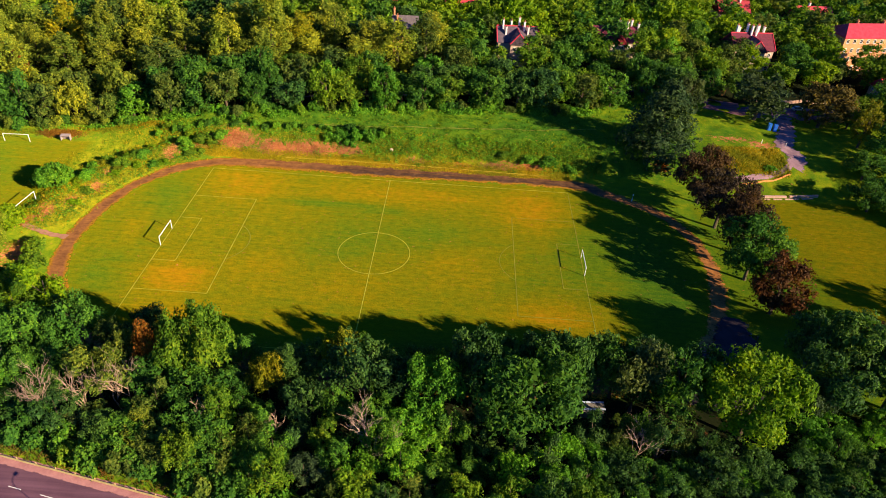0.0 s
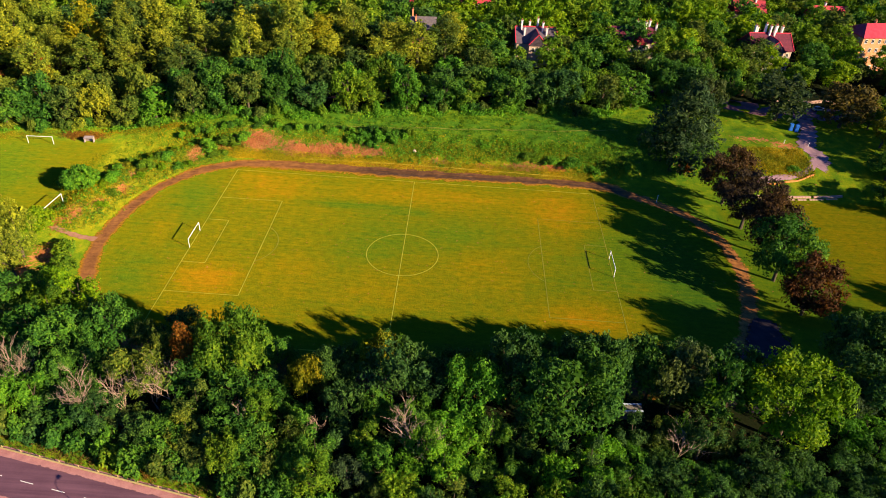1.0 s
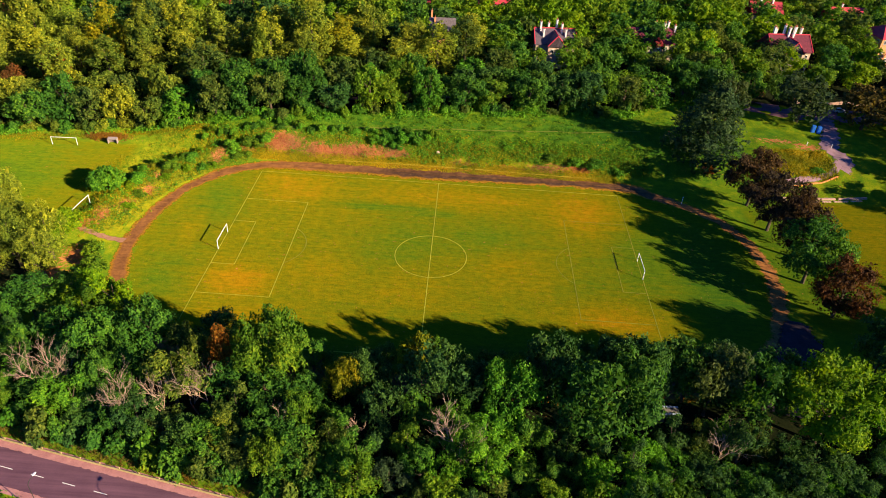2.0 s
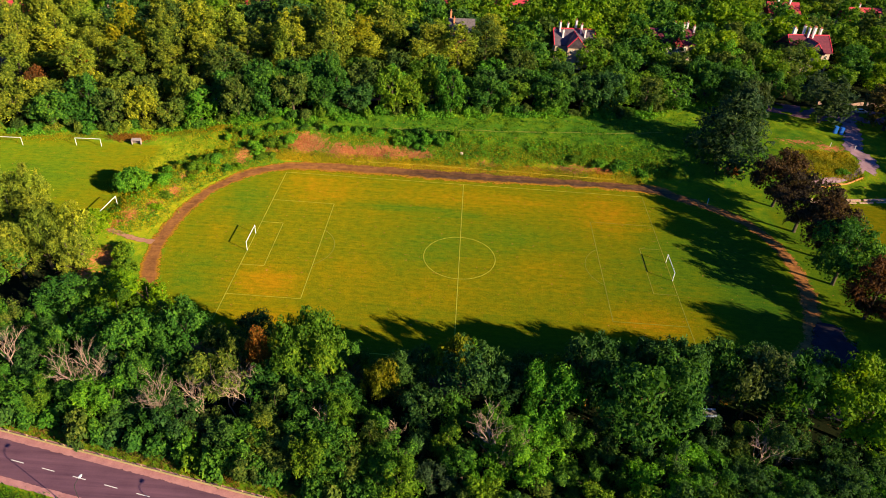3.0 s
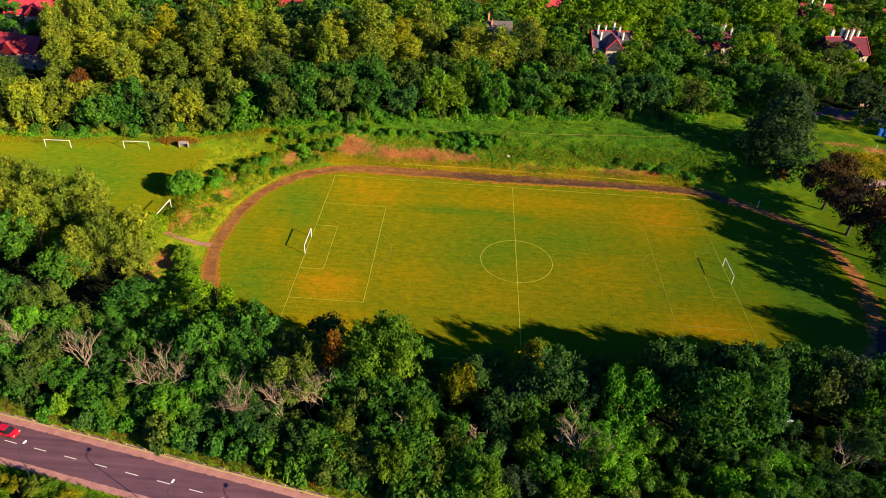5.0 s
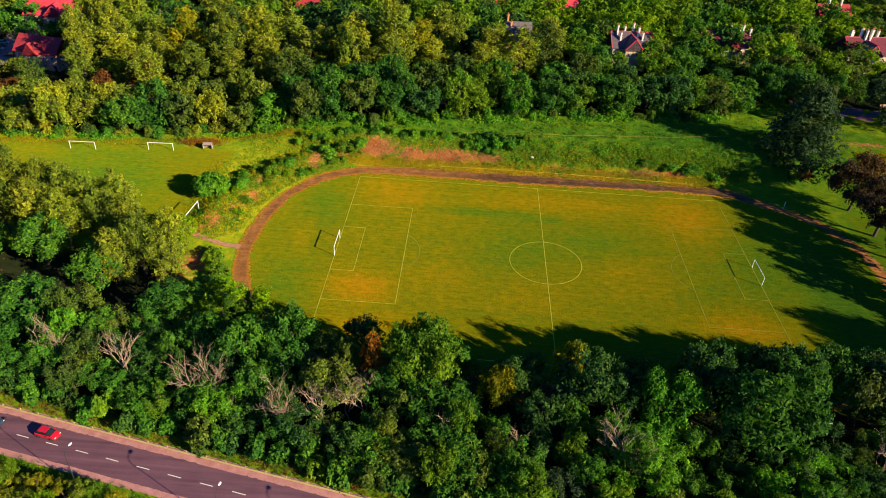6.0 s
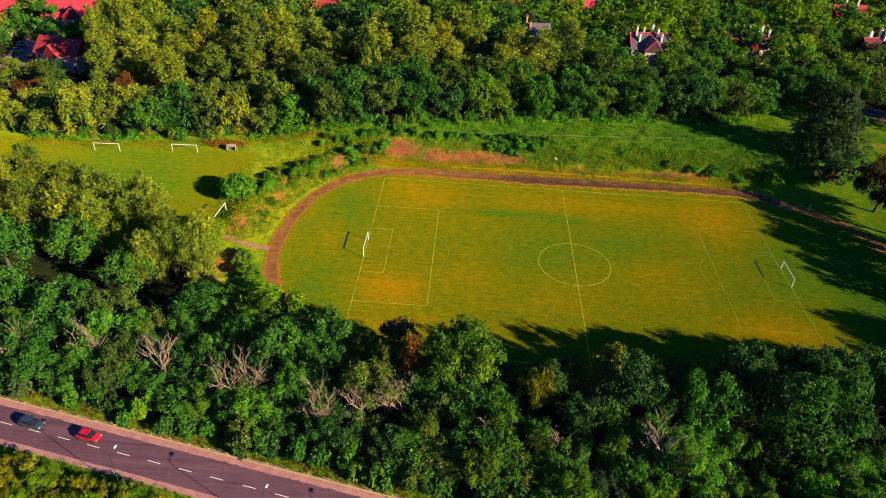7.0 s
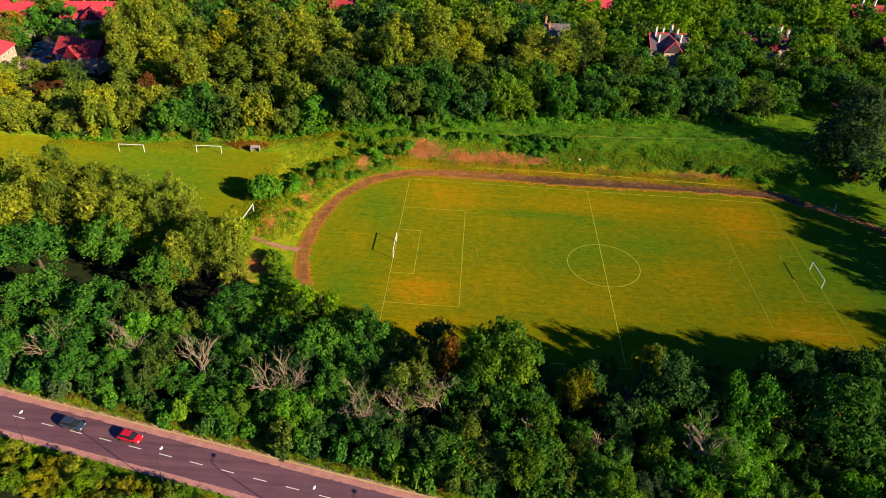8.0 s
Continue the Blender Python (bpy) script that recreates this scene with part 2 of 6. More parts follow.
def ground_material():
    m, nt, bs = material("grass_and_earth", 0.95, 0, 0.0)
    bs.inputs["Diffuse Roughness"].default_value = 0.7

    def at(name):
        a = nt.nodes.new("ShaderNodeAttribute")
        a.attribute_name = name
        return a.outputs["Fac"]

    big, mid, fine = tex_noise(nt, 0.05, 4, 0.6), tex_noise(nt, 0.35, 4, 0.65), tex_noise(nt, 2.6, 4, 0.7)
    mow = tex_noise(nt, 1.0, 3, 0.6, "Object", (0.06, 1.1, 1))
    stripe = tex_noise(nt, 1.0, 2, 0.5, "Object", (0.03, 1.6, 1))
    # mown lawn: green to straw yellow; the bluish first stop tints shaded grass
    f = calc(nt, "ADD", calc(nt, "MULTIPLY", big, 0.30), calc(nt, "ADD", calc(nt, "MULTIPLY", mid, 0.38), calc(nt, "MULTIPLY", mow, 0.32)))
    f = calc(nt, "ADD", f, calc(nt, "MULTIPLY", calc(nt, "MULTIPLY", at("dry"), calc(nt, "ADD", mid, 0.5)), 0.42))
    f = calc(nt, "ADD", f, calc(nt, "MULTIPLY", calc(nt, "MULTIPLY", calc(nt, "ADD", calc(nt, "MAXIMUM", at("dry"), 0.0), 0.12), calc(nt, "SUBTRACT", stripe, 0.5)), 0.60))
    f = calc(nt, "ADD", f, calc(nt, "MULTIPLY", calc(nt, "SUBTRACT", fine, 0.5), 0.20))
    mottle = tex_noise(nt, 1.0, 3, 0.6, "Object", (0.55, 1.1, 1))
    f = calc(nt, "ADD", f, calc(nt, "MULTIPLY", calc(nt, "SUBTRACT", mottle, 0.5), 0.17))
    lawn = ramp(nt, f, (0.14, (0.042, 0.118, 0.009)), (0.33, (0.088, 0.146, 0.006)), (0.47, (0.135, 0.147, 0.004)), (0.66, (0.200, 0.160, 0.003)), (0.90, (0.31, 0.168, 0.004)))
    wear = calc(nt, "ADD", calc(nt, "MULTIPLY", fine, 0.5), calc(nt, "ADD", calc(nt, "MULTIPLY", mottle, 0.42), calc(nt, "MULTIPLY", stripe, 0.08)))
    lawn = mix(nt, 1.0, lawn, ramp(nt, wear, (0.32, (0.62, 0.66, 0.7)), (0.5, (0.98, 0.98, 0.98)), (0.68, (1.3, 1.26, 1.1))), "MULTIPLY")
    # rough meadow
    r = calc(nt, "ADD", calc(nt, "MULTIPLY", mid, 0.6), calc(nt, "MULTIPLY", fine, 0.4))
    rough = ramp(nt, calc(nt, "ADD", r, calc(nt, "MULTIPLY", at("dry"), 0.28)), (0.12, (0.024, 0.105, 0.010)), (0.32, (0.048, 0.140, 0.010)), (0.50, (0.120, 0.200, 0.008)), (0.66, (0.28, 0.285, 0.010)), (0.85, (0.42, 0.33, 0.012)))
    # woodland floor, its colour darkened to stand in for the trees' shade
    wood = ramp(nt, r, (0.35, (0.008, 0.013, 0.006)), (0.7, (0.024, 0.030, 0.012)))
    soil = ramp(nt, r, (0.30, (0.16, 0.045, 0.018)), (0.48, (0.44, 0.145, 0.055)), (0.72, (0.66, 0.30, 0.13)))
    col = mix(nt, at("lawn"), rough, lawn)
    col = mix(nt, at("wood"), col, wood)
    chunk = tex_noise(nt, 0.9, 5, 0.75)
    edge = calc(nt, "ADD", at("soil"), calc(nt, "MULTIPLY", calc(nt, "SUBTRACT", chunk, 0.5), 3.6))
    edge = calc(nt, "MULTIPLY", calc(nt, "SUBTRACT", edge, 0.46), 4.0, True)
    col = mix(nt, edge, col, soil)
    nt.links.new(col, bs.inputs["Base Color"])
    bump(nt, bs, fine, 0.7, 0.12)
    return m


GROUND = ground_material()


# ---- shaping helpers ----
def part(name, bm, mat, parent=None, label=""):
    me = bpy.data.meshes.new(name)
    bm.to_mesh(me)
    bm.free()
    me.materials.append(mat)
    ob = new(name, me)
    ob.parent = parent
    return tagged(ob, label)


def cloud_mesh(name, verts, sides, mat):
    """A mesh of loose polygons, all with the same number of sides."""
    verts = np.asarray(verts, dtype=np.float32).reshape(-1, 3)
    n = len(verts)
    me = bpy.data.meshes.new(name)
    me.vertices.add(n)
    me.vertices.foreach_set("co", verts.ravel())
    me.loops.add(n)
    me.loops.foreach_set("vertex_index", np.arange(n, dtype=np.int32))
    me.polygons.add(n // sides)
    me.polygons.foreach_set("loop_start", np.arange(0, n, sides, dtype=np.int32))
    me.update(calc_edges=True)
    me.materials.append(mat)
    return me


def box(bm, sx, sy, sz, m=Matrix(), bevel=0.0):
    r = bmesh.ops.create_cube(bm, size=1, matrix=m @ Matrix.Diagonal((sx, sy, sz, 1)))
    if bevel:
        es = list({e for v in r["verts"] for e in v.link_edges})
        bmesh.ops.bevel(bm, geom=es, offset=bevel, segments=2, affect="EDGES")
    return bm


def tube(bm, pts, radii, sides=7):
    """A tapered limb along pts."""
    rings = []
    for i, p in enumerate(pts):
        d = (Vector(pts[min(i + 1, len(pts) - 1)]) - Vector(pts[max(i - 1, 0)])).normalized()
        q = d.to_track_quat("Z", "Y")
        rings.append([bm.verts.new(Vector(p) + q @ Vector((math.cos(a) * radii[i], math.sin(a) * radii[i], 0)))
                      for a in (2 * math.pi * k / sides for k in range(sides))])
    for a, b in zip(rings, rings[1:]):
        for k in range(sides):
            bm.faces.new((a[k], a[(k + 1) % sides], b[(k + 1) % sides], b[k]))
    bm.faces.new(rings[-1])
    return bm


def ss(a, b, v):
    t = np.clip((np.asarray(v, dtype=float) - a) / (b - a), 0, 1)
    return t * t * (3 - 2 * t)


def spline(ctrl, steps=8):
    """A smooth line through control points."""
    c = [np.array(p, dtype=float) for p in ctrl]
    c = [2 * c[0] - c[1]] + c + [2 * c[-1] - c[-2]]
    out = []
    for i in range(1, len(c) - 2):
        for k in range(steps):
            t = k / steps
            out.append(0.5 * (2 * c[i] + (c[i + 1] - c[i - 1]) * t + (2 * c[i - 1] - 5 * c[i] + 4 * c[i + 1] - c[i + 2]) * t * t
                              + (3 * c[i] - c[i - 1] - 3 * c[i + 1] + c[i + 2]) * t ** 3))
    out.append(c[-2])
    return np.array(out)


# ---- the lie of the land ----
RIDGE = spline([(-60, 49), (-67, 43), (-74, 35), (-79.5, 26), (-83, 16), (-84, 8)], 4)


def fall_off(x, y, line):
    d = np.full(np.shape(x), 1e9)
    for a, b in zip(line, line[1:]):
        ab = b - a
        t = np.clip(((x - a[0]) * ab[0] + (y - a[1]) * ab[1]) / (ab @ ab), 0, 1)
        d = np.minimum(d, np.hypot(x - a[0] - t * ab[0], y - a[1] - t * ab[1]))
    return d


def land(x, y):
    """Height of the ground: level fields, an overgrown bank along the far side, a low ridge at the end."""
    x, y = np.asarray(x, dtype=float), np.asarray(y, dtype=float)
    high = 5.6 * ss(-100, -52, x)
    foot = 43.8 + 3 * ss(55, 72, x) - 4 * ss(92, 102, x)
    z = high * (0.93 * ss(0, 11.5, y - foot) + 0.07 * ss(8, 25, y - foot))
    d = fall_off(x, y, RIDGE)
    z = np.maximum(z, 1.7 * np.exp(-(d / 4.6) ** 2))
    lump = np.sin(x * 0.61 + 1.3 * np.sin(y * 0.37)) * np.sin(y * 0.53 + 1.1 * np.sin(x * 0.29))
    return z + 0.28 * lump * np.clip(z / 2.0, 0, 1)


def blobs(x, y, rows):
    v = np.zeros(np.shape(x))
    for cx, cy, rx, ry, w in rows:
        v = np.maximum(v, w * np.exp(-((x - cx) / rx) ** 2 - ((y - cy) / ry) ** 2))
    return v


TRACK_IN = [(20, -40), (-20, -41), (-45, -38), (-60, -28), (-68.5, -13.5), (-70.7, -2), (-70.2, 9), (-67, 20.8), (-61.8, 29.4), (-55, 35.3), (-46, 38),
            (-23, 38.2), (2, 38.0), (26, 38.6), (48.5, 38.8), (59, 36), (68, 31), (77.5, 21.8), (81.5, 6.8), (79, -11.5), (72.6, -24.5), (58, -34), (40, -39), (20, -40)]
TRACK_WIDE = [4.5, 4.5, 4.5, 4, 3.1, 3.5, 3.1, 3.7, 3.8, 3.9, 4.2, 5.4, 6.2, 5.2, 4.4, 4.0, 3.4, 3.0, 3.0, 3.4, 5, 5, 4.5, 4.5]
WOOD_EDGE = spline([(-260, 38), (-141, 48), (-102, 54), (-72, 59), (-45, 61), (-8, 69), (30, 76), (52, 78), (74, 88), (96, 100), (122, 101), (172, 108), (300, 120)], 4)
ROAD_K = -0.194


def road_y(x):
    return -65.2 + ROAD_K * (np.asarray(x, dtype=float) + 79)


inner = spline(TRACK_IN, 8)
wide = spline([(w, 0) for w in TRACK_WIDE], 8)[:, 0]


def inside(x, y, poly):
    hit = np.zeros(np.shape(x), dtype=bool)
    for (x0, y0), (x1, y1) in zip(poly, np.roll(poly, -1, axis=0)):
        cut = ((y0 > y) != (y1 > y)) & (x < (x1 - x0) * (y - y0) / (y1 - y0 + 1e-12) + x0)
        hit ^= cut
    return hit


DRY = [(-5, 45.6, 62, 2.6, 1.1), (-79, 14, 6, 16, 1.0), (-72, 33, 7, 10, 0.9), (-84, 34, 8, 14, 0.5), (-43, -15, 9, 7, 0.82), (-38, 27, 14, 9, 0.6), (40, 24, 11, 10, 0.8), (42, -20, 10, 6, 0.8), (20, -3, 8, 8, 0.35), (-26, -10, 10, 8, 0.4), (-40, -28, 14, 6, 0.7),
       (-10, -30, 18, 6, 0.5), (10, 28, 40, 6, 0.5), (-5, -16, 9, 7, 0.3), (-60, 5, 3, 9, 0.35), (118, 15, 14, 18, 0.25)]
# greener grass; rows along the tree-shaded pitch edges paint the shade's green tint
LUSH_AND_SHADE = [(38, -4, 16, 14, 0.2), (58, 12, 9, 20, 0.2), (-10, 62, 60, 9, 0.65), (50, 66, 30, 14, 0.85), (75, 62, 20, 16, 0.9), (5, 51, 40, 3, 0.5), (104, 72, 8, 6, 0.5), (92, 52, 8, 12, 0.6), (-15, 20.5, 16, 2.0, 0.6), (0, 19, 8, 1.5, 0.6), (-58, 22, 7, 16, 0.4), (-60, -16, 8, 12, 0.35), (-8, 4, 12, 10, 0.35), (12, 10, 14, 8, 0.35), (55, 5, 10, 25, 0.5), (100, 0, 12, 20, 0.6), (-124, 22, 24, 26, 0.5), (92, 8, 10, 30, 0.6), (15, -36, 70, 9, 0.9), (68, 2, 12, 38, 0.9)]
SOIL = [(-48, 49.5, 6.5, 3.4, 1.2), (-37, 47.8, 6, 2.6, 1.1), (-26, 48.2, 10, 2.4, 1.3), (-15, 48.6, 6, 1.8, 1.05), (6, 46.8, 5, 1.2, 0.8), (20, 46.4, 4, 1.1, 0.8), (32, 47, 8, 1.5, 1.0), (41, 47.2, 5, 1.4, 1.0),
        (-65, 41.5, 2.2, 4.5, 1.1), (-58, 46.5, 3, 1.6, 0.8), (-76.5, 27, 2, 3, 0.8), (-77, 20, 2.2, 3.5, 0.95), (-79.5, 12, 2.4, 3.4, 0.8), (-83, 6, 2.4, 3.6, 0.85), (-87, 2, 2.4, 2.4, 0.8), (-81, -10, 4, 4, 1.2), (-85, -18, 4, 6, 1.0),
        (-102, 49, 4, 1.2, 1.0), (80, 52, 2.5, 2, 1.0), (105, 68, 8, 2.2, 0.7), (114, 65, 5, 3, 0.85), (-100, 49.5, 5, 1.6, 0.8)]


def build_ground():
    def axis(lo, hi, step, far):
        return np.array([-f for f in far[::-1] if -f < lo] + list(np.arange(lo, hi + 0.01, step)) + [f for f in far if f > hi])
    xs = axis(-162, 172, 1.5, [190, 215, 250, 300, 380, 500, 800, 1500, 3000])
    ys = axis(-90, 132, 1.5, [145, 165, 200, 250, 320, 420, 600, 1000, 1800, 3000])
    X, Y = np.meshgrid(xs, ys)
    Z = land(X, Y)
    nx, ny = len(xs), len(ys)
    co = np.stack([X.ravel(), Y.ravel(), Z.ravel()], 1)
    i = np.arange(nx * ny).reshape(ny, nx)
    quads = np.stack([i[:-1, :-1], i[:-1, 1:], i[1:, 1:], i[1:, :-1]], -1).reshape(-1, 4)
    me = bpy.data.meshes.new("ground")
    me.vertices.add(len(co))
    me.vertices.foreach_set("co", co.astype(np.float32).ravel())
    me.loops.add(quads.size)
    me.loops.foreach_set("vertex_index", quads.astype(np.int32).ravel())
    me.polygons.add(len(quads))
    me.polygons.foreach_set("loop_start", np.arange(0, quads.size, 4, dtype=np.int32))
    me.polygons.foreach_set("use_smooth", np.ones(len(quads), dtype=bool))
    me.update(calc_edges=True)
    me.materials.append(GROUND)
    x, y = co[:, 0], co[:, 1]
    edge_y = np.interp(x, WOOD_EDGE[:, 0], WOOD_EDGE[:, 1])
    lawn = inside(x, y, inner).astype(float)
    lawn = np.maximum(lawn, ss(84, 86, x) * (1 - ss(96, 98, x)) * (1 - ss(30, 36, y)) * ss(-20, -16, y) * 0.7)
    lawn = np.maximum(lawn, ss(98, 101, x) * (1 - ss(39.5, 41, y)) * ss(-36, -32, y))
    lawn = np.maximum(lawn, (1 - ss(-92, -88, x)) * ss(-2, 2, y) * (1 - ss(45, 48, y)))
    # wood also covers the near verge and street side, painting tree shade there
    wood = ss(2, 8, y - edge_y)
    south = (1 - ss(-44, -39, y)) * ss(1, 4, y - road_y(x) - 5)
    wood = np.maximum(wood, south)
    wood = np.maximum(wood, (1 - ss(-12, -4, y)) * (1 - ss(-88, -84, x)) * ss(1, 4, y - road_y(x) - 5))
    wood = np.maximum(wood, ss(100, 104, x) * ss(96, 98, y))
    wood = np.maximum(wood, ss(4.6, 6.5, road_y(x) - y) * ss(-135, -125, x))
    dry = blobs(x, y, DRY) - blobs(x, y, LUSH_AND_SHADE)
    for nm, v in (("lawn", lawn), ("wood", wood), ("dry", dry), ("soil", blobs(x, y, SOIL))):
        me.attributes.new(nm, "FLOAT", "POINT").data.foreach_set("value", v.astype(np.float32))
    tagged(new("ground", me), "mown grass fields with rough overgrown banks and bare earth", "ground", kind="structure")


build_ground()


def ribbon(name, left, right, mat, lift, label, category, kind="structure", parent=None):
    """A strip laid on the ground between two lines, a few metres to each step across."""
    bm = bmesh.new()
    rows = []
    for a, b in zip(left, right):
        row = []
        for k in range(4):
            p = np.array(a) + (np.array(b) - np.array(a)) * k / 3
            row.append(bm.verts.new((p[0], p[1], float(land(p[0], p[1])) + lift)))
        rows.append(row)
    for r, s in zip(rows, rows[1:]):
        for k in range(3):
            bm.faces.new((r[k], r[k + 1], s[k + 1], s[k]))
    bmesh.ops.recalc_face_normals(bm, faces=bm.faces)
    ob = part(name, bm, mat, parent)
    ob.data.attributes.new("across", "FLOAT", "POINT").data.foreach_set("value", np.tile(np.arange(4) / 3, len(rows)).astype(np.float32))
    tagged(ob, label, category, kind=kind)
    return ob


def offset(line, widths):
    t = np.gradient(np.asarray(line), axis=0)
    n = np.stack([-t[:, 1], t[:, 0]], 1) / np.hypot(t[:, 0], t[:, 1])[:, None]
    return np.asarray(line) + n * np.asarray(widths)[:, None]


rng = np.random.default_rng(5)
wob = np.convolve(rng.normal(0, 0.5, len(inner) + 4), np.ones(5) / 5, "valid")
wob2 = np.convolve(rng.normal(0, 0.5, len(inner) + 4), np.ones(5) / 5, "valid")
running_track = ribbon("running_track", offset(inner, wob - 0.5 - 0.5 * ss(-50, -30, inner[:, 0]) - 0.8 * ss(55, 65, inner[:, 0])), offset(inner, wide + wob2 + 0.6 + 0.6 * ss(-50, -30, inner[:, 0])), DIRT_TRACK, 0.03, "worn brown cinder running track around the pitch", "track")
at_x, at_y = (np.array([v.co[k] for v in running_track.data.vertices]) for k in (0, 1))
for nm, v in (("cinder", ss(-38, -8, at_x) * (1 - ss(58, 70, at_x))), ("grown", 0.30 * ss(56, 66, at_x) - 0.1)):
    running_track.data.attributes.new(nm, "FLOAT", "POINT").data.foreach_set("value", v.astype(np.float32))


# ---- the pitch ----
L, W = 50.65, 35.6


def strip(bm, x0, y0, x1, y1, w=0.19, z=0.02):
    d = Vector((x1 - x0, y1 - y0, 0)).normalized()
    n = Vector((-d.y, d.x, 0)) * w / 2
    steps = max(1, int(math.hypot(x1 - x0, y1 - y0) / 3))
    vs = [(Vector((x0, y0, z)).lerp(Vector((x1, y1, z)), k / steps)) for k in range(steps + 1)]
    pairs = [(bm.verts.new(v + n), bm.verts.new(v - n)) for v in vs]
    for a, b in zip(pairs, pairs[1:]):
        bm.faces.new((a[0], a[1], b[1], b[0]))


def arc(bm, cx, cy, r, a0, a1, w=0.19, z=0.022, n=48):
    pairs = []
    for k in range(n + 1):
        a = radians(a0 + (a1 - a0) * k / n)
        pairs.append([bm.verts.new((cx + (r + s * w / 2) * math.cos(a), cy + (r + s * w / 2) * math.sin(a), z)) for s in (1, -1)])
    for a, b in zip(pairs, pairs[1:]):
        bm.faces.new((a[0], a[1], b[1], b[0]))


def line_thing(name, build, label, chalk=CHALK):
    bm = bmesh.new()
    build(bm)
    tagged(part(name, bm, chalk), label, "line marking", "pitch markings", "structure")


line_thing("touchline", lambda b: strip(b, -L, W, L, W), "faded chalk touchline on dry grass")
line_thing("touchline", lambda b: strip(b, -L, -W, L, -W), "faded chalk touchline on dry grass")
for s in (-1, 1):
    line_thing("goal_line", lambda b: strip(b, s * L, -W, s * L, W), "faded chalk goal line on grass", CHALK if s < 0 else FAINT_CHALK)

    def penalty(b):
        strip(b, s * (L - 16.5), -20.2, s * (L - 16.5), 20.2, 0.19)
        for e in (-1, 1):
            strip(b, s * L, e * 20.2, s * (L - 16.5), e * 20.2, 0.17)
    line_thing("penalty_area_line", penalty, "chalk penalty area outline on dry grass", CHALK if s < 0 else FAINT_CHALK)

    def small(b):
        strip(b, s * (L - 5.5), -9.2, s * (L - 5.5), 9.2)
        for e in (-1, 1):
            strip(b, s * L, e * 9.2, s * (L - 5.5), e * 9.2)
    line_thing("goal_area_line", small, "chalk goal area outline on grass", CHALK if s < 0 else FAINT_CHALK)
    c = 90 - 90 * -s
    line_thing("penalty_arc", lambda b: arc(b, s * (L - 11), 0, 9.15, c - 53, c + 53, 0.22 if s < 0 else 0.15, n=24), "faint chalk arc outside the penalty area", FAINT_CHALK)
line_thing("halfway_line", lambda b: strip(b, 0, -W, 0, W), "chalk halfway line across the pitch")
line_thing("centre_circle", lambda b: arc(b, 0.03, -0.28, 8.66, 0, 360, n=96), "chalk centre circle on olive grass")


def goal(x, y, turn, wide=7.32, high=2.44, label="white painted metal football goal without a net"):
    """Two posts and a bar, with small ground sockets."""
    g = tagged(new("football_goal"), label, "goal", "football goals")
    g.matrix_world = pose(x, y, float(land(x, y)), 0, 0, turn)
    r = 0.085
    for s in (-1, 1):
        bm = bmesh.new()
        tube(bm, [(s * wide / 2, 0, -0.05), (s * wide / 2, 0, high)], [r, r], 12)
        part("post", bm, WHITE, g)
        bm = bmesh.new()
        tube(bm, [(s * wide / 2, 0, 0), (s * wide / 2, 0, 0.07)], [r * 1.5, r * 1.3], 12)
        part("socket", bm, STEEL, g, "grey metal ground socket")
    bm = bmesh.new()
    tube(bm, [(-wide / 2 - r, 0, high), (wide / 2 + r, 0, high)], [r, r], 12)
    part("crossbar", bm, WHITE, g)


goal(-L, 0, 90)
goal(L, 0, 90)
goal(-133.4, 40.5, 3)
goal(-111.2, 43, 3)
goal(-88.9, 7.9, 86)

# ---- near road ----
RX = [-330 + 6 * k for k in range(95)]
UN = Vector((1, ROAD_K)).normalized()


def road_line(off):
    return [(x - UN.y * off, float(road_y(x)) + UN.x * off) for x in RX]


ribbon("road", road_line(-3.3), road_line(3.9), ASPHALT, 0.06, "worn grey-mauve asphalt road with dashed centre line", "road")
ribbon("road_shoulder", road_line(3.2), road_line(5.1), SHOULDER, 0.066, "dusty pinkish gravel road shoulder", "shoulder")
ribbon("road_shoulder", road_line(-3.0), road_line(-4.2), SHOULDER, 0.066, "dusty pinkish gravel road shoulder", "shoulder")


def on_road(along, off, z=0.0, turn=0.0):
    """A pose on the road: metres along it from x = -79, and across it."""
    c = Vector((-79, -65.2)) + UN * along + Vector((-UN.y, UN.x)) * off
    return pose(c.x, c.y, z, 0, 0, math.degrees(math.atan2(UN.y, UN.x)) + turn)


dash_root = tagged(new("centre_line"), "dashed white centre line on asphalt", "road marking", kind="structure")
bm = bmesh.new()
box(bm, 2.35, 0.14, 0.012, bevel=0.004)
dash = part("dash", bm, ROAD_PAINT, dash_root)
dash.matrix_world = on_road(3.2, 0, 0.068)
for k in range(-22, 36):
    if k:
        d = new("dash", dash.data)
        d.parent = dash_root
        d.matrix_world = on_road(3.2 + 5.74 * k, 0, 0.068)


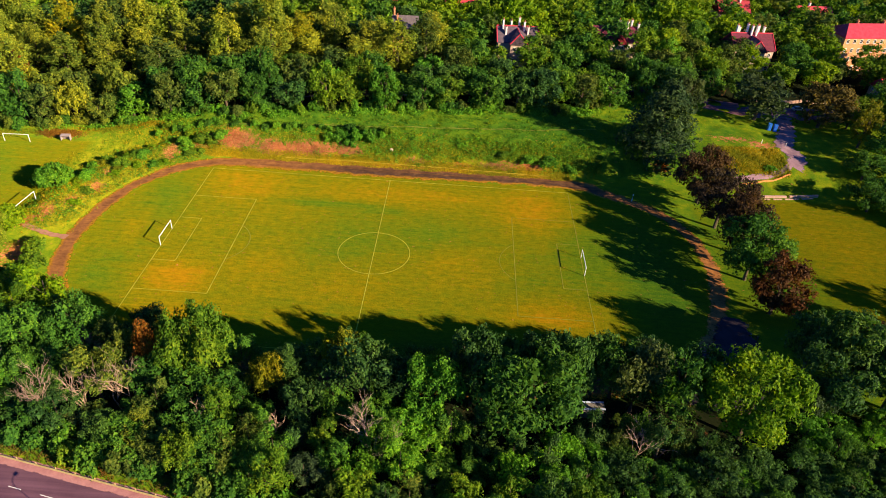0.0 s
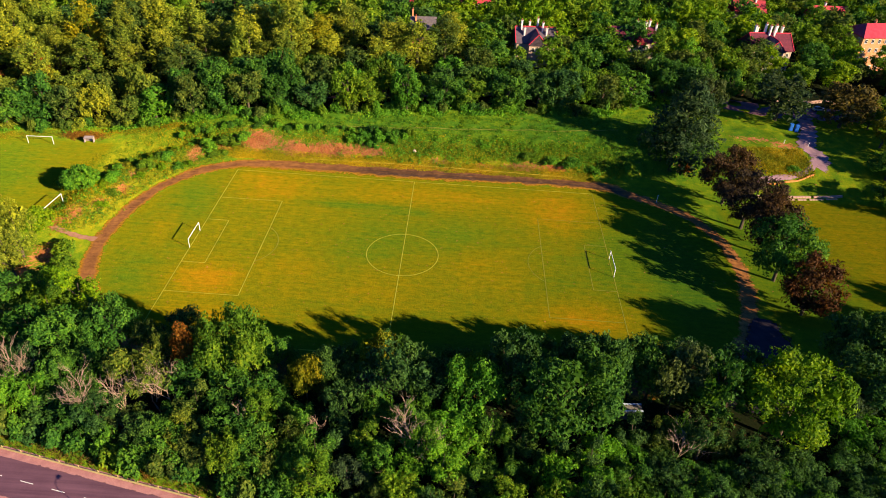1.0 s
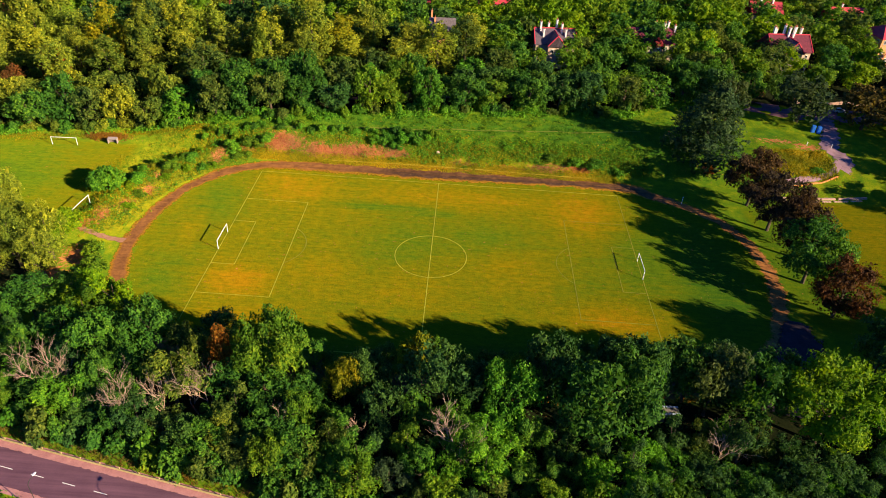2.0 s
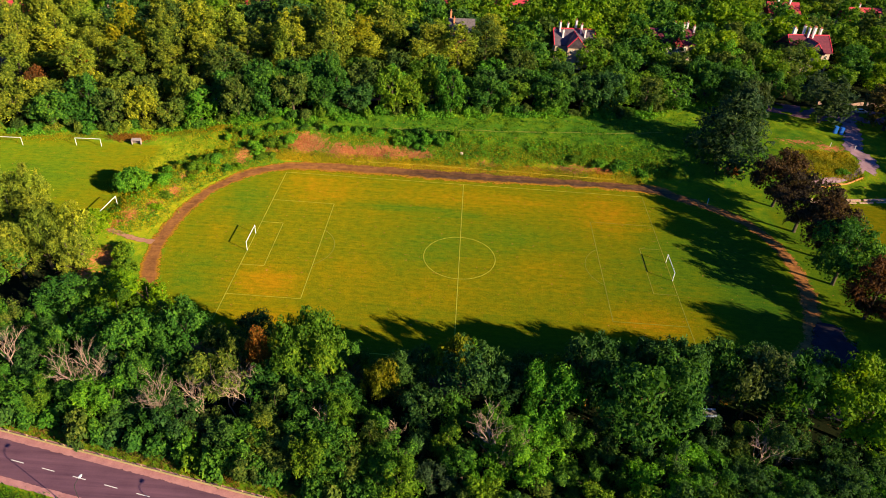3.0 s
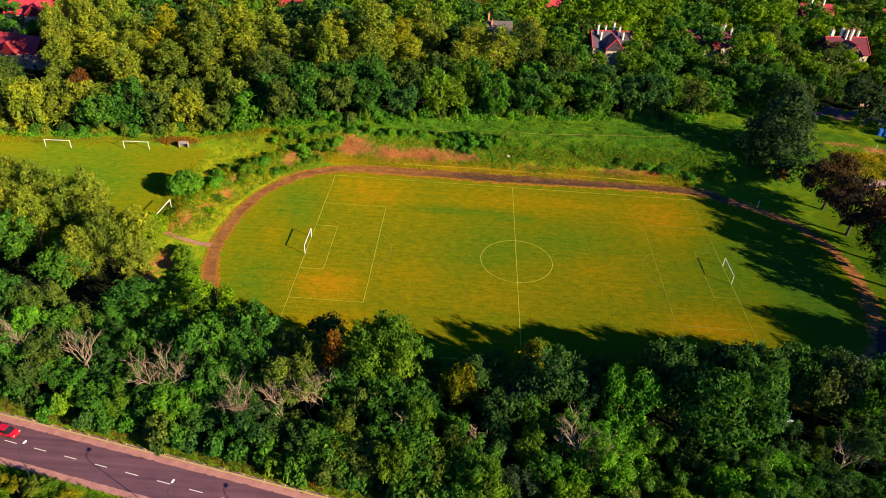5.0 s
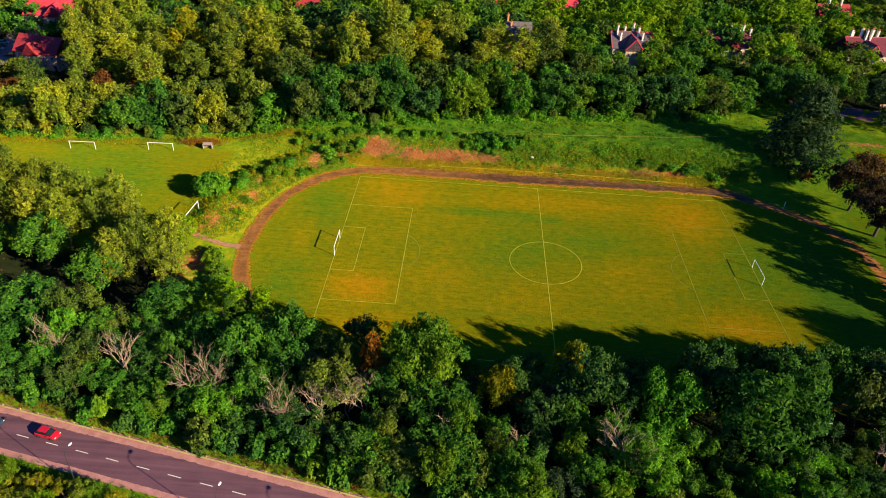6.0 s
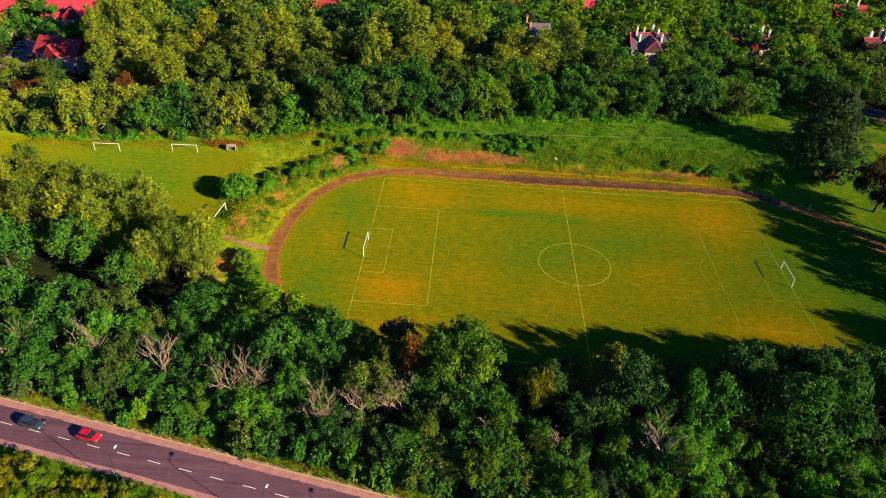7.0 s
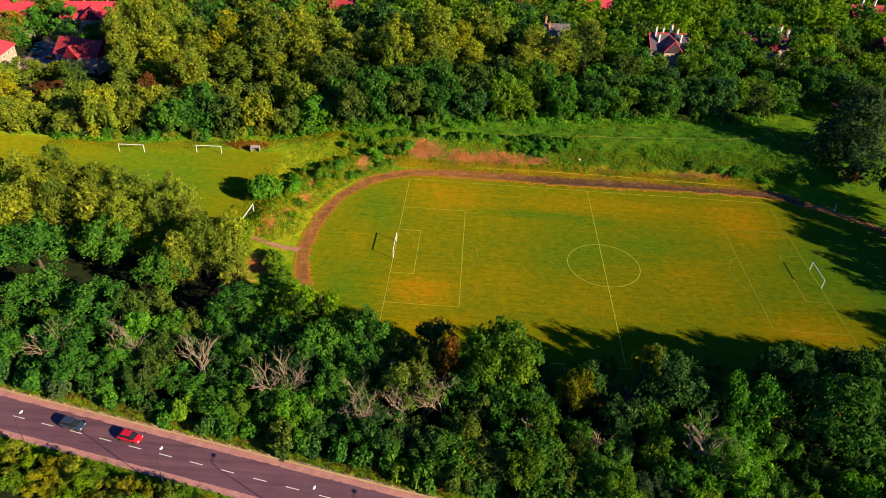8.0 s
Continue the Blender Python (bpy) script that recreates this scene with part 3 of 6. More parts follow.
def guard_rail(a0, a1, off):
    """A long low rail on short posts."""
    g = tagged(new("guard_rail"), "weathered yellowish metal guard rail on short posts", "guard rail")
    g.matrix_world = on_road(a0, off)
    n = int((a1 - a0) / 3.6)
    bm = bmesh.new()
    prof = [(0.0, 0.50), (0.04, 0.55), (0.0, 0.60), (0.04, 0.65), (0.0, 0.72), (0.08, 0.74), (0.08, 0.48)]
    ends = [[bm.verts.new((x, -p[0] * 2.2, p[1])) for p in prof] for x in np.linspace(0, a1 - a0, n + 1)]
    for a, b in zip(ends, ends[1:]):
        for k in range(len(prof)):
            bm.faces.new((a[k], a[(k + 1) % len(prof)], b[(k + 1) % len(prof)], b[k]))
    part("beam", bm, RAIL, g)
    bm = bmesh.new()
    box(bm, 0.11, 0.13, 0.95, pose(0, 0, 0.45), 0.02)
    first = part("post", bm, RAIL, g)
    first.location = (0.3, 0.14, 0)
    for k in range(1, n):
        p = new("post", first.data)
        p.parent = g
        p.location = (0.3 + 3.6 * k, 0.14, 0)


guard_rail(-130, 150, 4.35)


def street_lamp(along):
    g = tagged(new("street_lamp"), "tall dark steel street lamp with a white head", "street lamp", "lamps along the road")
    g.matrix_world = on_road(along, -6.4, 0.0)
    bm = bmesh.new()
    tube(bm, [(0, 0, 0), (0, 0, 1.2), (0, 0, 8.6)], [0.10, 0.07, 0.04], 10)
    part("pole", bm, POLE, g)
    bm = bmesh.new()
    tube(bm, [(0, 0, 0), (0, 0, 0.5)], [0.17, 0.14], 10)
    part("base", bm, POLE, g)
    bm = bmesh.new()
    tube(bm, [(0, 0, 8.5), (0, 0.25, 8.9), (0, 0.75, 9.1), (0, 1.1, 9.15)], [0.055, 0.05, 0.045, 0.045], 8)
    part("arm", bm, POLE, g)
    bm = bmesh.new()
    bmesh.ops.create_uvsphere(bm, u_segments=14, v_segments=8, radius=0.4, matrix=Matrix.Translation((0, 1.5, 9.2)) @ Matrix.Diagonal((0.55, 0.95, 0.3, 1)))
    head = part("lamp_head", bm, WHITE, g, "white oval lamp head")
    bm = bmesh.new()
    box(bm, 0.3, 0.7, 0.06, pose(0, 1.55, 9.07), 0.02)
    part("lens", bm, GLASS, head)


for a in (-48.4, -23.3, 1.8, 26.9, 52.0):
    street_lamp(a)


def paint(name, c):
    m, nt, bs = material(name, 0.3, 0.0, 0.5)
    f = tex_noise(nt, 2.0)
    nt.links.new(ramp(nt, f, (0.3, tuple(v * 0.8 for v in c)), (0.7, c)), bs.inputs["Base Color"])
    bs.inputs["Coat Weight"].default_value = 0.5
    return m


LIGHT_GLASS = plain("lamp_glass", (0.6, 0.6, 0.6), (0.8, 0.8, 0.8), 5, 0.2)
TAIL = plain("tail_light", (0.3, 0.01, 0.01), (0.4, 0.02, 0.02), 5, 0.3)


def loft(bm, sections):
    """Closed rings along x, each a list of (y, z)."""
    rings = [[bm.verts.new((x, y, z)) for y, z in prof] for x, prof in sections]
    n = len(rings[0])
    for a, b in zip(rings, rings[1:]):
        for k in range(n):
            bm.faces.new((a[k], a[(k + 1) % n], b[(k + 1) % n], b[k]))
    bm.faces.new(rings[0][::-1])
    bm.faces.new(rings[-1])
    bmesh.ops.recalc_face_normals(bm, faces=bm.faces)
    return bm


def car(m, colour, label, length=4.1, estate=False, group=""):
    """A car facing +x: lofted body and glasshouse, wheels, lamps, bumpers and mirrors."""
    g = tagged(new("car"), label, "car", group)
    g.matrix_world = m
    k, hw = length / 4.1, 0.86

    def ring(half, low, shoulder, top):
        return [(-half * 0.94, low), (-half, shoulder * 0.65), (-half * 0.96, shoulder), (-half * 0.78, top), (half * 0.78, top), (half * 0.96, shoulder), (half, shoulder * 0.65), (half * 0.94, low)]
    bm = loft(bmesh.new(), [(-2.05 * k, ring(hw * 0.86, 0.38, 0.72, 0.84)), (-1.9 * k, ring(hw, 0.24, 0.84, 0.98)), (-1.2 * k, ring(hw, 0.22, 0.86, 0.98)), (0.6 * k, ring(hw, 0.22, 0.84, 0.95)),
                            (1.3 * k, ring(hw, 0.24, 0.78, 0.86)), (1.85 * k, ring(hw * 0.95, 0.26, 0.66, 0.74)), (2.05 * k, ring(hw * 0.8, 0.34, 0.54, 0.6))])
    part("body", bm, colour, g)

    def cab(half, low, top, narrow):
        return [(-half, low), (-half * narrow, top), (half * narrow, top), (half, low)]
    back = -1.95 if estate else -1.75
    bm = loft(bmesh.new(), [(back * k, cab(hw * 0.88, 0.93, 0.97, 0.9)), ((back + 0.35) * k, cab(hw * 0.9, 0.94, 1.4, 0.8)), (-0.1 * k, cab(hw * 0.9, 0.93, 1.44, 0.8)), (0.35 * k, cab(hw * 0.9, 0.92, 1.38, 0.8)), (1.1 * k, cab(hw * 0.86, 0.88, 0.9, 0.9))])
    cabin = part("cabin_glass", bm, GLASS, g, "dark tinted windows")
    bm = bmesh.new()
    x0, x1 = (back + 0.38) * k, 0.3 * k
    box(bm, x1 - x0, hw * 1.46, 0.05, pose((x0 + x1) / 2, 0, 1.43), 0.02)
    part("roof", bm, colour, g)
    for sx in (1, -1):
        for sy in (1, -1):
            bm = bmesh.new()
            tube(bm, [(0, -0.1, 0), (0, 0.1, 0)], [0.31, 0.31], 16)
            bm.faces.new([v for v in bm.verts[:16]][::-1])
            w = part("wheel", bm, DARK, g, "black rubber tyre")
            w.location = (sx * 1.25 * k, sy * (hw - 0.06), 0.31)
            bm = bmesh.new()
            tube(bm, [(0, -0.115, 0), (0, 0.115, 0)], [0.18, 0.18], 12)
            bm.faces.new([v for v in bm.verts[:12]][::-1])
            part("rim", bm, STEEL, w, "silver wheel rim")
        for name, mat, x in (("headlight", LIGHT_GLASS, 1.93), ("tail_light", TAIL, -2.0)):
            bm = bmesh.new()
            box(bm, 0.16, 0.34, 0.14, pose(x * k, sx * hw * 0.66, 0.62), 0.03)
            part(name, bm, mat, g)
        bm = bmesh.new()
        box(bm, 0.16, 0.2, 0.13, pose(0.72 * k, sx * (hw + 0.09), 0.98), 0.03)
        part("mirror", bm, colour, g)
        bm = bmesh.new()
        box(bm, 0.12, hw * 1.6, 0.16, pose(sx * 2.02 * k, 0, 0.42), 0.04)
        part("bumper", bm, colour, g)
    return g


RED = paint("red_car_paint", (0.62, 0.012, 0.03))
NAVY = paint("navy_car_paint", (0.035, 0.055, 0.09))
SILVER = paint("silver_car_paint", (0.45, 0.46, 0.5))
BLACKP = paint("black_car_paint", (0.02, 0.02, 0.025))
car(on_road(-10.0, 0.0) @ pose(0, 1.35, 0.065), RED, "red hatchback car driving along the road")
car(on_road(-21.0, 0.0) @ pose(0, 0.95, 0.065), NAVY, "dark blue estate car driving along the road", 4.4, True)


# ---- trees ----
def shell_points(rng, lobes, n):
    """Places and outward directions on the outside of a set of lobes. lobes: rows of x, y, z, rx, rz."""
    lobes = np.asarray(lobes, dtype=float)
    area = lobes[:, 3] * (lobes[:, 3] + lobes[:, 4])
    size = np.stack([lobes[:, 3], lobes[:, 3], lobes[:, 4]], 1)
    got_p, got_d, need = [], [], n
    while need > 0:
        i = rng.choice(len(lobes), size=need * 3, p=area / area.sum())
        d = rng.normal(size=(need * 3, 3))
        d /= np.linalg.norm(d, axis=1)[:, None]
        p = lobes[i, :3] + d * size[i] * rng.uniform(0.72, 1.12, (need * 3, 1))
        deep = (np.linalg.norm((p[:, None, :] - lobes[None, :, :3]) / size[None], axis=2) < 0.7).sum(1)
        keep = ((deep == 0) | (rng.random(len(p)) < 0.05)) & ~((d[:, 2] < -0.45) & (rng.random(len(p)) < 0.65))
        got_p.append(p[keep][:need])
        got_d.append(d[keep][:need])
        need -= len(got_p[-1])
    return np.concatenate(got_p), np.concatenate(got_d)


def leaves(rng, p, nrm, size, flat=0.75):
    """One small bent leaf-shaped polygon at each place, facing about along nrm."""
    nrm = nrm / np.linalg.norm(nrm, axis=1)[:, None]
    t = np.cross(nrm, rng.normal(size=p.shape))
    t[:, 2] -= 0.3
    t /= np.linalg.norm(t, axis=1)[:, None]
    b = np.cross(nrm, t)
    s = size * rng.uniform(0.6, 1.35, len(p))[:, None]
    bend = nrm * s * 0.22
    return np.stack([p - b * s * flat * 0.75 - t * s * 0.6 + bend * 0.5, p + t * s - bend, p + b * s * flat * 0.75 - t * s * 0.5 + bend * 0.5], 1)


def cloud(rng, lobes, sprays, per, spray, size, flat=0.75, droop=0.35):
    """A crown: many domed sprays of leaves on the lobes' outsides, with dark gaps between them."""
    c, d = shell_points(rng, lobes, sprays)
    up = d + np.array((0, 0, 0.45)) + rng.normal(0, 0.25, d.shape)
    up /= np.linalg.norm(up, axis=1)[:, None]
    u = np.cross(up, rng.normal(size=d.shape))
    u /= np.linalg.norm(u, axis=1)[:, None]
    v = np.cross(up, u)
    r = spray * rng.uniform(0.55, 1.35, sprays)
    k = np.repeat(np.arange(sprays), per)
    rho, ang = np.sqrt(rng.random(len(k))) , rng.uniform(0, 6.2832, len(k))
    ring = u[k] * np.cos(ang)[:, None] + v[k] * np.sin(ang)[:, None]
    stretch = 1 + 0.5 * np.cos(2 * ang)
    p = c[k] + ring * (rho * r[k] * stretch)[:, None] + up[k] * (r[k] * (0.45 - 0.75 * rho ** 2) + rng.normal(0, 0.10, len(k)) * r[k])[:, None]
    p[:, 2] -= droop * rho ** 2 * r[k] * 0.6
    n = up[k] + ring * (0.9 * rho)[:, None] + rng.normal(0, 0.28, p.shape)
    m = int(sprays * 2.2)
    core = np.asarray(lobes, dtype=float)[rng.integers(len(lobes), size=m)]
    q = rng.normal(size=(m, 3))
    q *= (rng.uniform(0.1, 0.6, m) / np.linalg.norm(q, axis=1))[:, None]
    inside_p = core[:, :3] + q * np.stack([core[:, 3], core[:, 3], core[:, 4]], 1)
    return np.concatenate([leaves(rng, p, n, size, flat), leaves(rng, inside_p, rng.normal(size=q.shape) + np.array((0.7, -0.4, 0.3)), spray * 0.62, 1.2)])


def crown_lobes(rng, radius, low, top, shape):
    """Lobes of a crown of that radius between two heights."""
    mid, half = (low + top) / 2, (top - low) / 2
    rows = []
    if shape == "round":
        rows.append((0, 0, mid, radius * 0.55, half * 0.62))
        for k in range(26):
            a, u = k * 2.4 + rng.uniform(-0.5, 0.5), rng.uniform(-0.75, 0.97)
            w = math.sqrt(1 - min(u * u, 0.97)) * rng.uniform(0.66, 0.84)
            r = radius * rng.uniform(0.16, 0.32)
            rows.append((math.cos(a) * w * radius, math.sin(a) * w * radius, mid + u * half * rng.uniform(0.68, 0.86), r, r * rng.uniform(0.7, 1.15)))
    elif shape == "plume":
        rows.append((0, 0, mid, radius * 0.5, half * 0.72))
        for k in range(19):
            u = (k + 0.5) / 19
            a = k * 2.4 + rng.uniform(-0.5, 0.5)
            w = (1 - abs(2 * u - 0.9) ** 2.6) ** 0.5 if abs(2 * u - 0.9) < 1 else 0.1
            off = radius * 0.72 * w * rng.uniform(0.75, 1.15)
            r = radius * rng.uniform(0.2, 0.34)
            tallness = r * rng.uniform(1.2, 2.0)
            rows.append((math.cos(a) * off, math.sin(a) * off, low + tallness * 0.7 + u * ((top - low) - 1.5 * tallness), r, tallness))
    elif shape == "spread":
        for k in range(17):
            a, u = rng.uniform(0, 6.283), rng.uniform(0.0, 1.0)
            w = math.sqrt(rng.random())
            r = radius * rng.uniform(0.2, 0.36)
            rows.append((math.cos(a) * w * radius * 0.8, math.sin(a) * w * radius * 0.8, low + half * 0.5 + (top - low) * 0.68 * (1 - 0.6 * w * w) * (0.45 + 0.55 * u), r, r * 0.7))
    elif shape == "cone":
        for k in range(18):
            u = k / 17
            a = k * 2.4
            w = (1 - u) ** 0.8
            r = radius * (0.2 + 0.3 * w)
            rows.append((math.cos(a) * w * radius * 0.65, math.sin(a) * w * radius * 0.65, low + u * (top - low) * 0.95, r, r * 1.0))
    elif shape == "globe":
        rows.append((0, 0, mid, radius * 0.8, half * 0.86))
        for k in range(12):
            a, u = rng.uniform(0, 6.283), rng.uniform(-0.3, 0.9)
            w = math.sqrt(1 - u * u)
            rows.append((math.cos(a) * w * radius * 0.66, math.sin(a) * w * radius * 0.66, mid + u * half * 0.7, radius * 0.32, half * 0.3))
    elif shape == "ragged":
        for k in range(20):
            a, w = rng.uniform(0, 6.283), math.sqrt(rng.random())
            peak = low + (top - low) * rng.uniform(0.4, 1.0) * (1 - 0.3 * w * w)
            r, tallness = radius * rng.uniform(0.12, 0.25), (top - low) * rng.uniform(0.10, 0.22)
            rows.append((math.cos(a) * w * radius * 0.78, math.sin(a) * w * radius * 0.78, max(peak - tallness, low + tallness), r, tallness))
    elif shape == "bush":
        for k in range(11):
            a, w = rng.uniform(0, 6.283), math.sqrt(rng.random())
            r = radius * rng.uniform(0.28, 0.45)
            rows.append((math.cos(a) * w * radius * 0.65, math.sin(a) * w * radius * 0.65, low + (top - low) * (0.75 - 0.5 * w * w) * rng.uniform(0.6, 1.1), r, r * 0.8))
    return rows


class Kind:
    """One model of a tree: a trunk mesh with limbs and a crown mesh; unit height 1 for crown tops at height."""

    def __init__(self, seed, height, radius, shape, sprays, per, spray, size, low=0.25, flat=0.75):
        rng = np.random.default_rng(seed)
        self.height, self.radius = height, radius
        lobes = crown_lobes(rng, radius, height * low, height * 0.97, shape)
        v = cloud(rng, lobes, sprays, per, spray, size, flat)
        self.crown = cloud_mesh("crown", v, 3, LEAF["mid"])
        bm = bmesh.new()
        r0 = 0.022 * height + 0.03
        lean = rng.normal(0, 0.02 * height, 2)
        tip = Vector((lean[0], lean[1], height * 0.75))
        pts = [Vector((0, 0, -0.4)), Vector((0, 0, 0.1)), tip * 0.3 + Vector((*rng.normal(0, 0.1, 2), 0)), tip * 0.65, tip]
        tube(bm, pts, [r0 * 1.5, r0 * 1.15, r0 * 0.85, r0 * 0.5, r0 * 0.12], 7)
        for k in range(min(7, len(lobes) - 1)):
            lo = lobes[1 + k]
            z0 = min(max(height * low * 0.7, lo[2] * rng.uniform(0.4, 0.65)), height * 0.7)
            a = tip * (z0 / tip.z)
            e = Vector(lo[:3])
            tube(bm, [a, a.lerp(e, 0.5) + Vector((0, 0, 0.25)), e], [r0 * 0.42, r0 * 0.28, r0 * 0.08], 5)
        self.trunk = bpy.data.meshes.new("trunk")
        bm.to_mesh(self.trunk)
        bm.free()
        self.trunk.materials.append(BARK)


PLANTED = []


def plant(kind, x, y, height, leaf, label, group="", radius=None, category="tree", name="tree", sink=0.0):
    """Sets up one tree of a kind on the ground."""
    s = height / kind.height
    w = s if radius is None else radius / kind.radius
    PLANTED.append((x, y, kind.radius * w))
    g = tagged(new(name), label, category, group)
    g.matrix_world = pose(x, y, float(land(x, y)) - sink, 0, 0, random.uniform(0, 360)) @ Matrix.Diagonal((w, w, s, 1))
    if kind in TALL or kind in FAR_TALL:
        g.name = "poplar_tree"
        tagged(g, "", "poplar")
    for nm, me in (("trunk", kind.trunk), ("crown", kind.crown)):
        o = new(nm, me)
        o.parent = g
        if nm == "crown":
            o.material_slots[0].link = "OBJECT"
            o.material_slots[0].material = LEAF[leaf]
    return g


ROUND = [Kind(10 + k, 14, 6.2, "round", 150, 24, 1.05, 0.30, 0.2) for k in range(4)]
SPREAD = [Kind(20 + k, 13, 6.5, "spread", 140, 24, 1.0, 0.28, 0.2) for k in range(3)]
RAGGED = [Kind(140 + k, 13, 5.4, "ragged", 175, 21, 0.85, 0.26, 0.03, 0.65) for k in range(5)]
TALL = [Kind(30 + k, 17, 5.2, "plume", 175, 22, 0.95, 0.28, 0.1, 0.6) for k in range(4)]
BUSH = [Kind(40 + k, 4, 3.2, "bush", 66, 17, 0.66, 0.34, 0.02) for k in range(3)]
CONE = [Kind(50, 20, 9, "cone", 440, 20, 1.2, 0.44, 0.02, 0.5)]
GLOBE = [Kind(96 + k, 5, 5, "globe", 200, 20, 0.66, 0.33, 0.0) for k in range(2)]
BIG = [Kind(86 + k, 18, 9.5, "round", 440, 18, 1.1, 0.37, 0.12) for k in range(3)]
DENSE = [Kind(90 + k, 15, 7.0, "round", 250, 22, 1.15, 0.34, 0.1) for k in range(3)]
FAR_ROUND = [Kind(60 + k, 15, 6.0, "round", 170, 15, 1.2, 0.44, 0.02) for k in range(4)]
FAR_TALL = [Kind(70 + k, 21, 4.8, "plume", 300, 14, 0.8, 0.34, 0.05, 0.6) for k in range(5)]

LABEL = {
    "dark": "dark green broadleaved tree in full leaf", "mid": "green broadleaved tree in full summer leaf", "lime": "bright lime-green broadleaved tree in full leaf",
    "olive": "tall olive-green poplar-like tree with ragged crown", "grey": "grey-green tree with dull soft foliage", "copper": "copper-leaved tree with dark purple-brown crown",
    "russet": "small tree with russet-brown leaves", "orange": "tree with rusty orange autumn leaves", "gold": "tree with yellowing golden-green leaves",
    "umber": "brownish olive tree with early autumn leaves", "bronze": "dark bronze-olive tree beside the street", "citron": "bright lemon-green broadleaved tree in full leaf",
    "moss": "mossy green tree with ragged upright crown", "fresh": "fresh green broadleaved tree in full leaf", "bright": "bright green broadleaved tree in full leaf",
}


def grove(rows, kinds, leaf, group, label=""):
    """Rows of x, y, height of the crown's middle, crown radius."""
    for i, (x, y, mid, r) in enumerate(rows):
        plant(kinds[i % len(kinds)], x, y, mid / 0.60, leaf, label or LABEL[leaf], group, r)


NEAR, LEFT, RIGHT = "trees between pitch and road", "trees beside the small pitch", "trees along the shaded track"
grove([(-59, -45, 8, 5.4), (-24, -54, 7, 5.7), (50.5, -42.5, 8.8, 5.4), (61, -48, 10.5, 6.0), (-51, -40, 8, 4.9), (-57, -42, 7, 5.3), (-28, -47, 7, 5.2)], ROUND, "mid", NEAR)
grove([(17, -52, 9.5, 5.7)], BIG, "bright", NEAR)
grove([(-26, -47, 12, 6.8)], BIG[1:], "fresh", NEAR)
grove([(73, -50, 12, 9.2)], BIG[1:], "citron", NEAR)
grove([(33, -52, 12, 9.9)], BIG, "mid", NEAR)
grove([(94, -41, 11, 8.8)], BIG[1:], "dark", NEAR)
grove([(40, -45, 11, 5.4), (66, -42.5, 9, 5.5)], DENSE, "dark", NEAR)
grove([(3, -48.5, 10, 6.3), (97, -35, 11, 7.2), (90.5, -33, 10.5, 5.8), (-38, -39, 7, 5.4), (-5, -55, 7, 4.0)], ROUND[1:] + SPREAD[:1], "dark", NEAR)
grove([(54, -45.5, 11, 6.8), (86, -45, 7, 4.6)], SPREAD, "grey", NEAR)
grove([(-42, -53, 9, 6.6), (-56, -35, 6, 4.4)], RAGGED, "moss", NEAR, "mossy olive-green spreading tree with thin ragged crown")
grove([(10, -47.5, 7, 5), (24, -47, 11, 6), (-8, -46.5, 6.5, 4.5), (47, -42, 9.5, 5.5), (30, -45, 9, 5.5), (56, -42, 8.3, 5.5), (36, -44.5, 10.5, 6)], DENSE, "dark", NEAR)
grove([(-68, -29, 6.5, 6.5), (-62, -32, 8, 6.5)], RAGGED, "lime", NEAR)
grove([(-66, -35, 7, 6)], RAGGED, "fresh", NEAR)
grove([(0, -45.5, 10.5, 3.8)], SPREAD, "gold", NEAR)
grove([(-35, -47, 9.5, 2.7)], TALL, "orange", NEAR)
grove([(-12.5, -50, 7.5, 4.0)], SPREAD, "gold", NEAR)
grove([(101, -33, 9, 5)], ROUND, "russet", NEAR)
grove([(-138, 2, 9.5, 5.2), (-131, 6, 10, 5), (-124, 5, 10, 5), (-138, 11, 10.5, 5.2), (-117, 3, 10.2, 4.8), (-111, 1, 10, 4.8), (-106, 4.5, 9.5, 4.4), (-101, -1, 10, 4.6), (-145, 8, 10, 5)], TALL, "olive", LEFT, "tall poplar with dense olive-green crown")
grove([(-86, -12, 9.8, 4.6), (-91, -16, 10, 4.8), (-97, -8, 9.8, 4.8), (-104, -6, 10, 5), (-112, -8, 9.8, 5), (-120, -6, 10, 5), (-129, -4, 10, 5), (-84, -19, 8.5, 4.2), (-95, -20, 9, 4.6), (-137, -8, 10, 5.2)], TALL, "olive", LEFT, "tall poplar with dense olive-green crown")
grove([(-128, -18, 8, 7.7), (-114, -15, 7.5, 7), (-98, -22, 6.5, 6.2), (-73, -26, 5, 4.4), (-118, -34, 7, 7.2), (-106, -36, 7, 7), (-79, -32, 6, 5.8), (-68, -40, 6, 5.3), (-107, -46, 6, 6)], ROUND, "mid", LEFT)
grove([(87.3, 35.3, 10.5, 8.4), (88.7, 22.5, 10.5, 9.3)], BIG, "copper", RIGHT)
grove([(89.5, -0.5, 10.4, 8.9)], BIG[2:], "mid", RIGHT)
# extra tree, added to close the lit gap between its neighbours' shadows
grove([(91, 10.5, 10.5, 7.4)], DENSE, "copper", RIGHT)
grove([(91.4, -13, 9.4, 7.0)], DENSE[1:], "russet", RIGHT)
grove([(104, -40, 11, 7), (112, -30, 10.5, 7), (122, -38, 11, 7.5), (128, -26, 10.5, 7), (138, -34, 11, 7.5), (146, -20, 10, 7)], DENSE, "dark", RIGHT)
plant(CONE[0], 79.5, 57.5, 21.5, "pine", "large dark blue-green conifer-like tree on the bank", RIGHT, 12.5)
